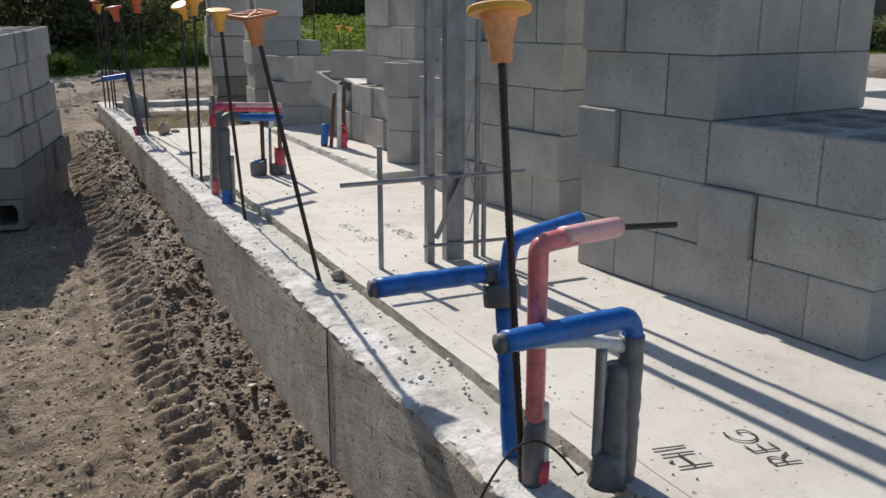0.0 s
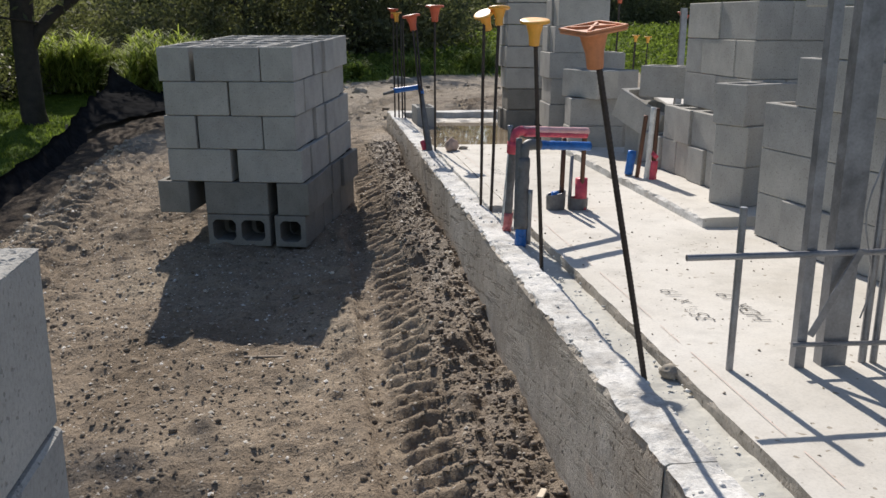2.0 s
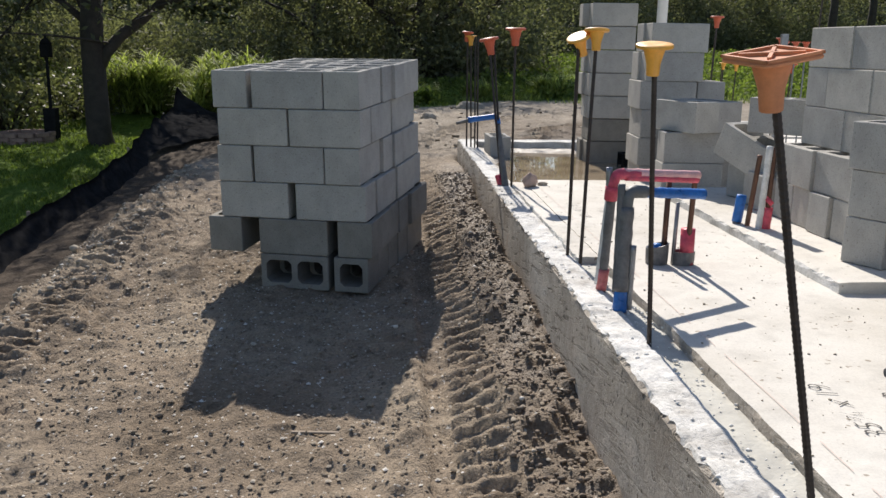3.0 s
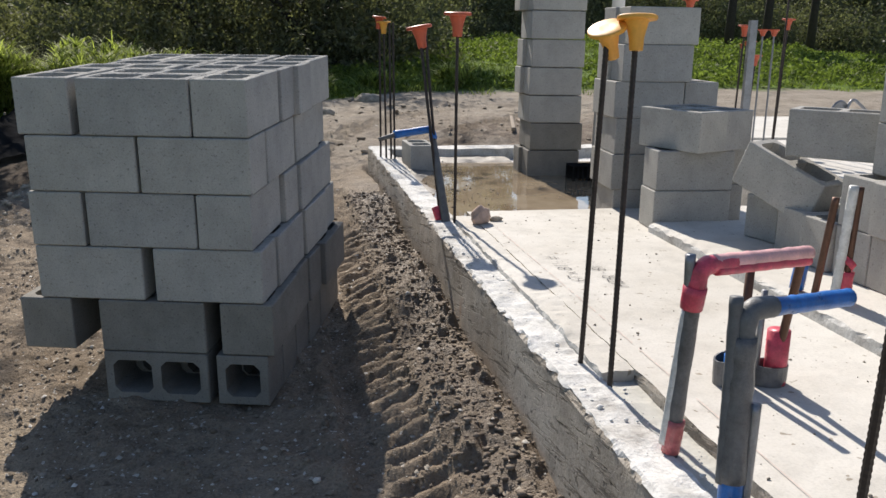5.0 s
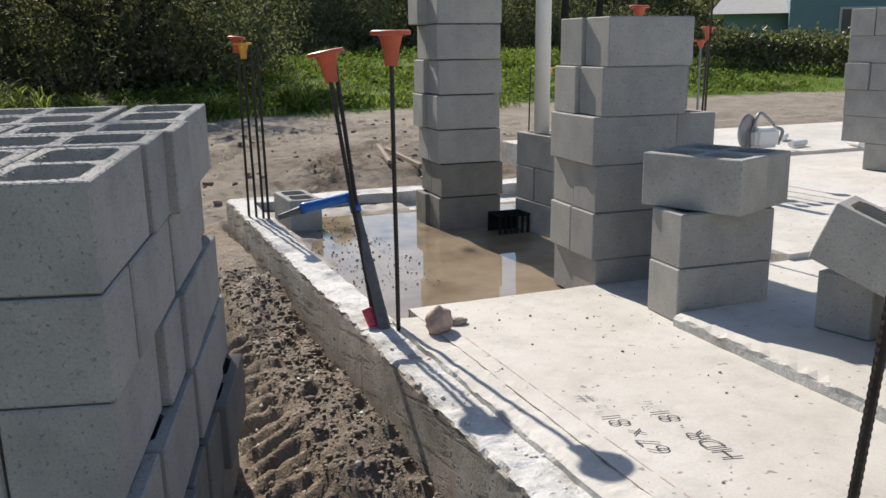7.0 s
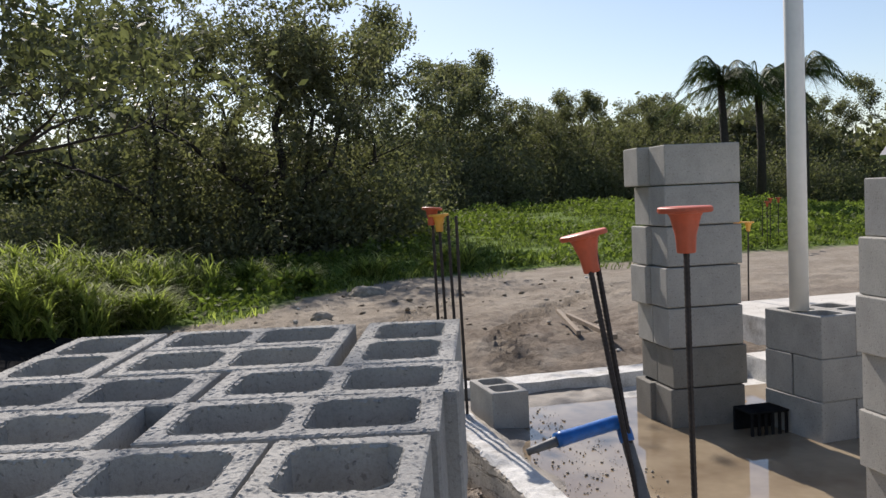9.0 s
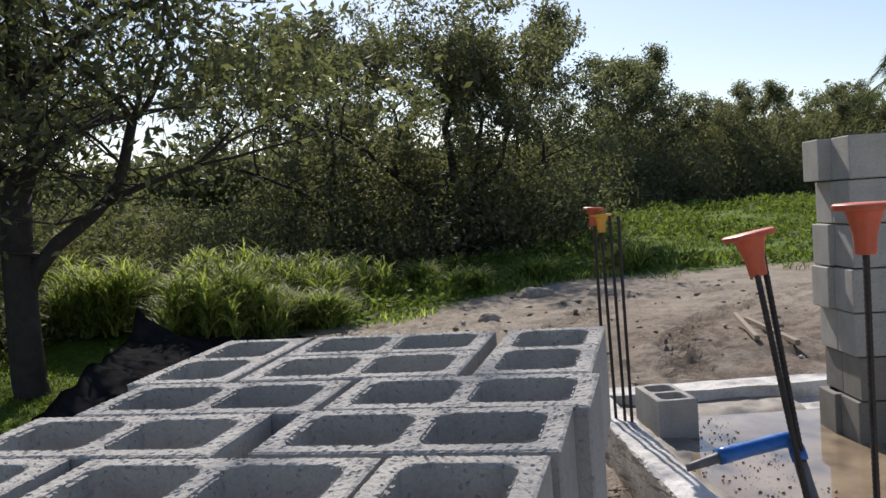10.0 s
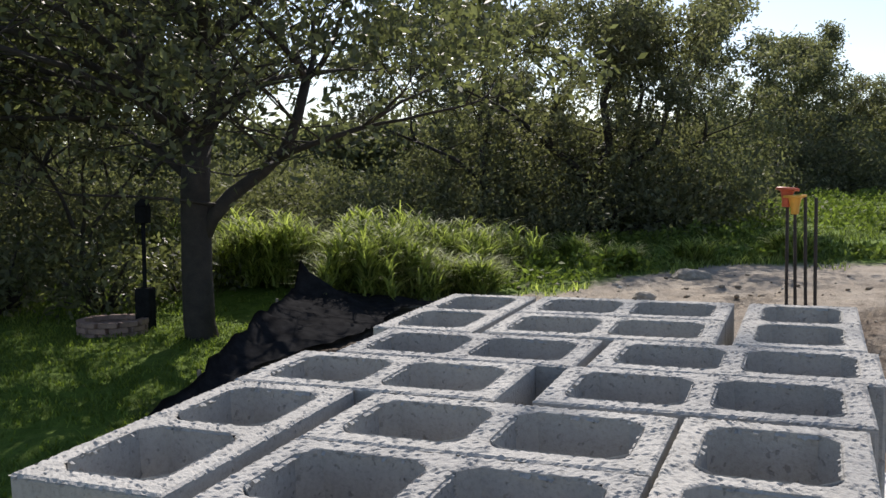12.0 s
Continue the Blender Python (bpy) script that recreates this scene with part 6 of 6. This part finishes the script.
def shrub(at, seed, r_, h, n, mat, size, label, group):
    r = np.random.RandomState(seed)
    k_ = 70
    a = r.rand(k_) * 6.28
    q = np.sqrt(r.rand(k_)) * r_
    z = h * (0.12 + 0.75 * r.rand(k_) * (1 - (q / r_) ** 2 * 0.6))
    pts = np.stack([np.cos(a) * q, np.sin(a) * q, z, np.full(k_, 0.22 * h ** 0.5)], 1)
    v, f = leaves(pts, size, seed, n // k_)
    root = thing("shrub", label, "shrub", (*at, gz(*at) - 0.05), group)
    link("foliage", tri_mesh("foliage", v, f), mat, root)
    stems = [((0, 0, -0.1), tuple(p[:3])) for p in pts[:14]]
    V, F_ = [], []
    for s0, s1 in stems:
        vv, ff = tube([s0, (s1[0] * 0.5, s1[1] * 0.5, s1[2] * 0.6), s1], [0.03, 0.02, 0.008], 5)
        o = len(V)
        V += vv
        F_ += [tuple(j + o for j in t) for t in ff]
    link("woody_base", mesh_of("woody_base", V, F_, True), M_BARK, root)
    return root


LAB_U, GRP_U = "dark tangled shrub in the belt beyond the site", "shrubs of the belt"
sh = [shrub((-7.5, 21.5), 71, 1.9, 2.6, 9100, M_THICKET, 0.055, LAB_U, GRP_U), shrub((-4.2, 22.6), 72, 2.0, 2.0, 9100, M_THICKET, 0.055, LAB_U, GRP_U)]
for i, (x, y, s) in enumerate(((-10.5, 20.0, 1.0), (-13, 18, 1.1), (-1.6, 24.5, 1.0), (0.8, 25.2, 1.0), (3.0, 26.4, 1.0), (4.8, 27.4, 0.9), (6.6, 28.4, 0.85), (8.6, 30.4, 0.8), (10.6, 31.5, 0.8), (12.8, 32.5, 0.8), (15.2, 33.5, 0.85), (18, 34.5, 0.9), (-6.0, 24.5, 1.0), (-2.8, 25.5, 1.1), (-16, 16.5, 1.1), (2.0, 26.5, 1.4), (21, 35, 1.0), (-9, 24.5, 1.4), (5.5, 29.5, 1.3), (9.5, 34, 1.3), (13.5, 37, 1.3), (24, 36, 1.0), (-18, 13, 1.2), (-5.2, 27.5, 1.0), (-0.2, 28.5, 1.6))):
    again(sh[i % 2], x, y, i * 41, s)
big = shrub((-0.9, 29.6), 77, 2.6, 4.0, 13300, M_THICKET, 0.075, "tall dark thicket in the belt beyond the site", "thickets of the belt")
for i, (x, y, s) in enumerate(((-9.0, 17.8, 0.7), (-11.0, 16.0, 0.9), (-8.2, 20.5, 0.6), (-9.0, 30.0, 0.6), (-6.2, 30.5, 0.6), (-3.0, 31.5, 0.62), (-0.4, 30.0, 0.7), (2.4, 30.5, 0.75), (-12.0, 23.0, 0.9), (-13.5, 20.0, 1.0), (-10.0, 19.0, 0.7), (9.6, 31.6, 0.72), (12.2, 33.2, 0.78), (15.2, 34.6, 0.78), (18.0, 36.2, 0.8), (8.2, 30.9, 0.62), (21.5, 37.5, 0.85), (-7.5, 27.5, 0.7), (-11.5, 27.0, 0.8), (0.4, 31.5, 0.7), (4.2, 32.0, 0.75), (7.6, 33.5, 0.75), (11, 35.5, 0.7), (14.6, 38.0, 0.7), (18.5, 40.0, 0.75), (-15.5, 24.5, 1.1), (23, 42, 0.9), (-19, 19, 1.2))):
    again(big, x, y, i * 53, s)
r = np.random.RandomState(95)
fx, fy = r.uniform(-50, 60, 2600), r.uniform(52, 60, 2600)
fz = r.rand(2600) ** 0.7 * (4.6 + 2.6 * vnoise(fx, fy, 0.15))
v, f = leaves(np.stack([fx, fy, fz, np.full(2600, 0.8)], 1), 0.3, 96, 45)
tagged(link("far_woods", tri_mesh("far_woods", v, f), M_THICKET), "distant dark belt of woodland", "woodland", kind="stuff")
small = shrub((-5.6, 16.8), 75, 0.7, 1.3, 1500, M_LEAF, 0.06, "small leafy shrub on the lawn", "shrubs on the lawn")
again(small, -4.9, 17.6, 120, 0.8)
again(small, -6.9, 16.6, 220, 1.1)


def palm(at, seed, h):
    rnd = random.Random(seed)
    root = thing("palm_tree", "tall palm tree with drooping fronds behind the site", "palm", (*at, gz(*at)), "palms")
    v, f = tube([(0, 0, -0.2), (0.05, 0, h * 0.5), (0, 0.05, h)], [0.15, 0.11, 0.10], 10)
    link("trunk", mesh_of("trunk", v, f, True), M_BARK, root)
    for k_ in range(38):
        a, up = rnd.uniform(0, 6.28), rnd.uniform(0.0, 1.35)
        L = rnd.uniform(1.7, 2.3)
        reach, V, F_ = 0.95 - 0.4 * up, [], []
        sd = Vector((-math.sin(a), math.cos(a), 0))
        fw = Vector((math.cos(a), math.sin(a), 0))
        spine = [fw * (L * t * reach) + Vector((0, 0, h + L * (up * t - (0.55 + 0.55 * up) * t * t))) for t in [i / 30 for i in range(31)]]
        rv, rf = tube(spine, [0.025 * (1 - 0.8 * i / 30) for i in range(31)], 4)
        V += rv
        F_ += rf
        for i in range(3, 31):
            w = 0.5 * math.sin(math.pi * min(1, 0.15 + i / 36)) + 0.08
            for s in (-1, 1):
                o, c0 = len(V), spine[i]
                tip = c0 + sd * s * w * rnd.uniform(0.6, 0.9) + fw * 0.18 - Vector((0, 0, w * rnd.uniform(0.3, 0.8)))
                V += [c0, c0 + fw * 0.03, tip]
                F_.append((o, o + 1, o + 2))
        link("frond", mesh_of("frond", V, F_), M_PALM, root)


palm((13.6, 28.0), 1, 3.35)
palm((15.0, 28.4), 2, 3.2)
palm((17.2, 29.5), 3, 3.8)

# ---- lantern post, brick edging and pond on the lawn ----
post = thing("lantern_post", "dark slim lantern post standing on the lawn", "lantern", (-4.52, 15.7, gz(-4.52, 15.7)))
part("shaft", tube_bm([(0, 0, -0.1), (0, 0, 1.25)], 0.025, 10), M_FABRIC, post, smooth=True)
part("base", box_bm(-0.09, 0.09, -0.09, 0.09, -0.05, 0.5, 0.01), M_FABRIC, post)
part("lamp_cage", box_bm(-0.07, 0.07, -0.07, 0.07, 1.25, 1.45, 0.01), M_FABRIC, post)
v, f = turned([(0.1, 1.45), (0.02, 1.54), (0.004, 1.58)], 8)
link("roof", mesh_of("roof", v, f), M_FABRIC, post)
edging = thing("brick_planter", "low round of old bricks at the lawn post", "planter", (-4.82, 15.5, gz(-4.82, 15.5)))
M_BRICK = plain("old_brick", (0.30, 0.20, 0.16), 0.9, 0, 0.3, 12, 0.004)
bk = bpy.data.meshes.new("brick")
b_ = box_bm(-0.1, 0.1, -0.045, 0.045, 0, 0.06, 0.006)
b_.to_mesh(bk)
b_.free()
bk.materials.append(M_BRICK)
for layer in range(3):
    for k_ in range(10):
        o = new("brick", bk)
        o.parent = edging
        a = k_ * 36 + layer * 18
        o.matrix_local = pose(0.34 * math.cos(radians(a)), 0.34 * math.sin(radians(a)), layer * 0.063, 0, 0, a + 90)
k = Mat("pond_water", 0.05, spec=0.5)
k.color((0.05, 0.06, 0.05))
k.bump(k.noise(3, k.pos(False), 3, 0.5), 0.02, 0.3)
wb = bmesh.new()
bmesh.ops.create_grid(wb, x_segments=4, y_segments=4, size=0.5)
bmesh.ops.transform(wb, matrix=pose(-20.0, 22, -0.62) @ Matrix.Diagonal((24, 40, 1, 1)), verts=wb.verts)
tagged(part("water", wb, k.m), "still pond beyond the lawn glinting in sunlight", "pond", kind="structure")

# ---- hedge and neighbouring house ----
def hedge(x0, y0, x1, y1, h, w):
    r = np.random.RandomState(90)
    n = 900
    t = r.rand(n)
    dx, dy = x1 - x0, y1 - y0
    L = math.hypot(dx, dy)
    off = r.uniform(-w / 2, w / 2, n)
    px, py = x0 + dx * t - dy / L * off, y0 + dy * t + dx / L * off
    pz = ground_z(px, py) + r.rand(n) ** 0.7 * h
    v, f = leaves(np.stack([px, py, pz, np.full(n, 0.16)], 1), 0.07, 91, 26)
    tagged(link("hedge", tri_mesh("hedge", v, f), M_LEAF), "clipped green hedge in front of a house", "hedge")


hedge(16.5, 25.0, 30, 18.5, 0.95, 1.2)
house = thing("house", "blue-grey house with a low wing behind a hedge", "house", (23.7, 29.9, 0.2))
house.rotation_euler = (0, 0, radians(-40))
M_WALL = plain("blue_grey_render", (0.17, 0.26, 0.27), 0.8, 0, 0.08, 2)
M_ROOF = plain("grey_shingle", (0.34, 0.33, 0.33), 0.85, 0, 0.15, 6, 0.01)
M_DARK = plain("dark_glass", (0.03, 0.035, 0.04), 0.1, 0, 0.2, 3)
part("main_wall", box_bm(0, 11, 0, 8, -0.5, 6.0, 0.02), M_WALL, house)
part("wing_wall", box_bm(-2.2, -0.003, 1, 7, -0.5, 2.2, 0.02), M_WALL, house)
rb = bmesh.new()
vs = [rb.verts.new(p) for p in ((-2.7, 0.5, 2.15), (0.0, 0.5, 2.15), (0.0, 7.5, 2.15), (-2.7, 7.5, 2.15), (-2.2, 4, 3.0), (0.0, 4, 3.0))]
for q in ((0, 1, 5, 4), (2, 3, 4, 5), (3, 0, 4), (1, 2, 5), (3, 2, 1, 0)):
    rb.faces.new([vs[i] for i in q])
part("wing_roof", rb, M_ROOF, house)
rb = bmesh.new()
vs = [rb.verts.new(p) for p in ((-0.5, -0.6, 6.0), (11.6, -0.6, 6.0), (11.6, 8.6, 6.0), (-0.5, 8.6, 6.0), (3, 4, 8.0), (8, 4, 8.0))]
for q in ((0, 1, 5, 4), (2, 3, 4, 5), (3, 0, 4), (1, 2, 5), (3, 2, 1, 0)):
    rb.faces.new([vs[i] for i in q])
part("main_roof", rb, M_ROOF, house)
for x0, x1, z0, z1 in ((1.6, 4.4, 0.9, 2.3), (6.0, 9.0, 0.9, 2.3), (2.0, 4.0, 3.6, 5.0), (6.5, 8.5, 3.6, 5.0)):
    w = part("window", box_bm(x0, x1, -0.05, 0.02, z0, z1, 0.01), plain("window_frame_paint", (0.5, 0.5, 0.5), 0.5, 0, 0.05), house)
    part("pane", box_bm(x0 + 0.08, x1 - 0.08, -0.06, -0.052, z0 + 0.08, z1 - 0.08), M_DARK, w)
part("garage_opening", box_bm(-1.9, -0.9, 0.93, 0.985, 0.0, 0.9, 0.01), M_DARK, house, "dark low opening")
for i in range(8):
    part("stair_rail", box_bm(-0.05 + 0.0, 0.05, -1.2 + i * 0.02, -1.1 + i * 0.02, 2.2 + i * 0.45, 2.3 + i * 0.45, 0.01), M_WALL, house)
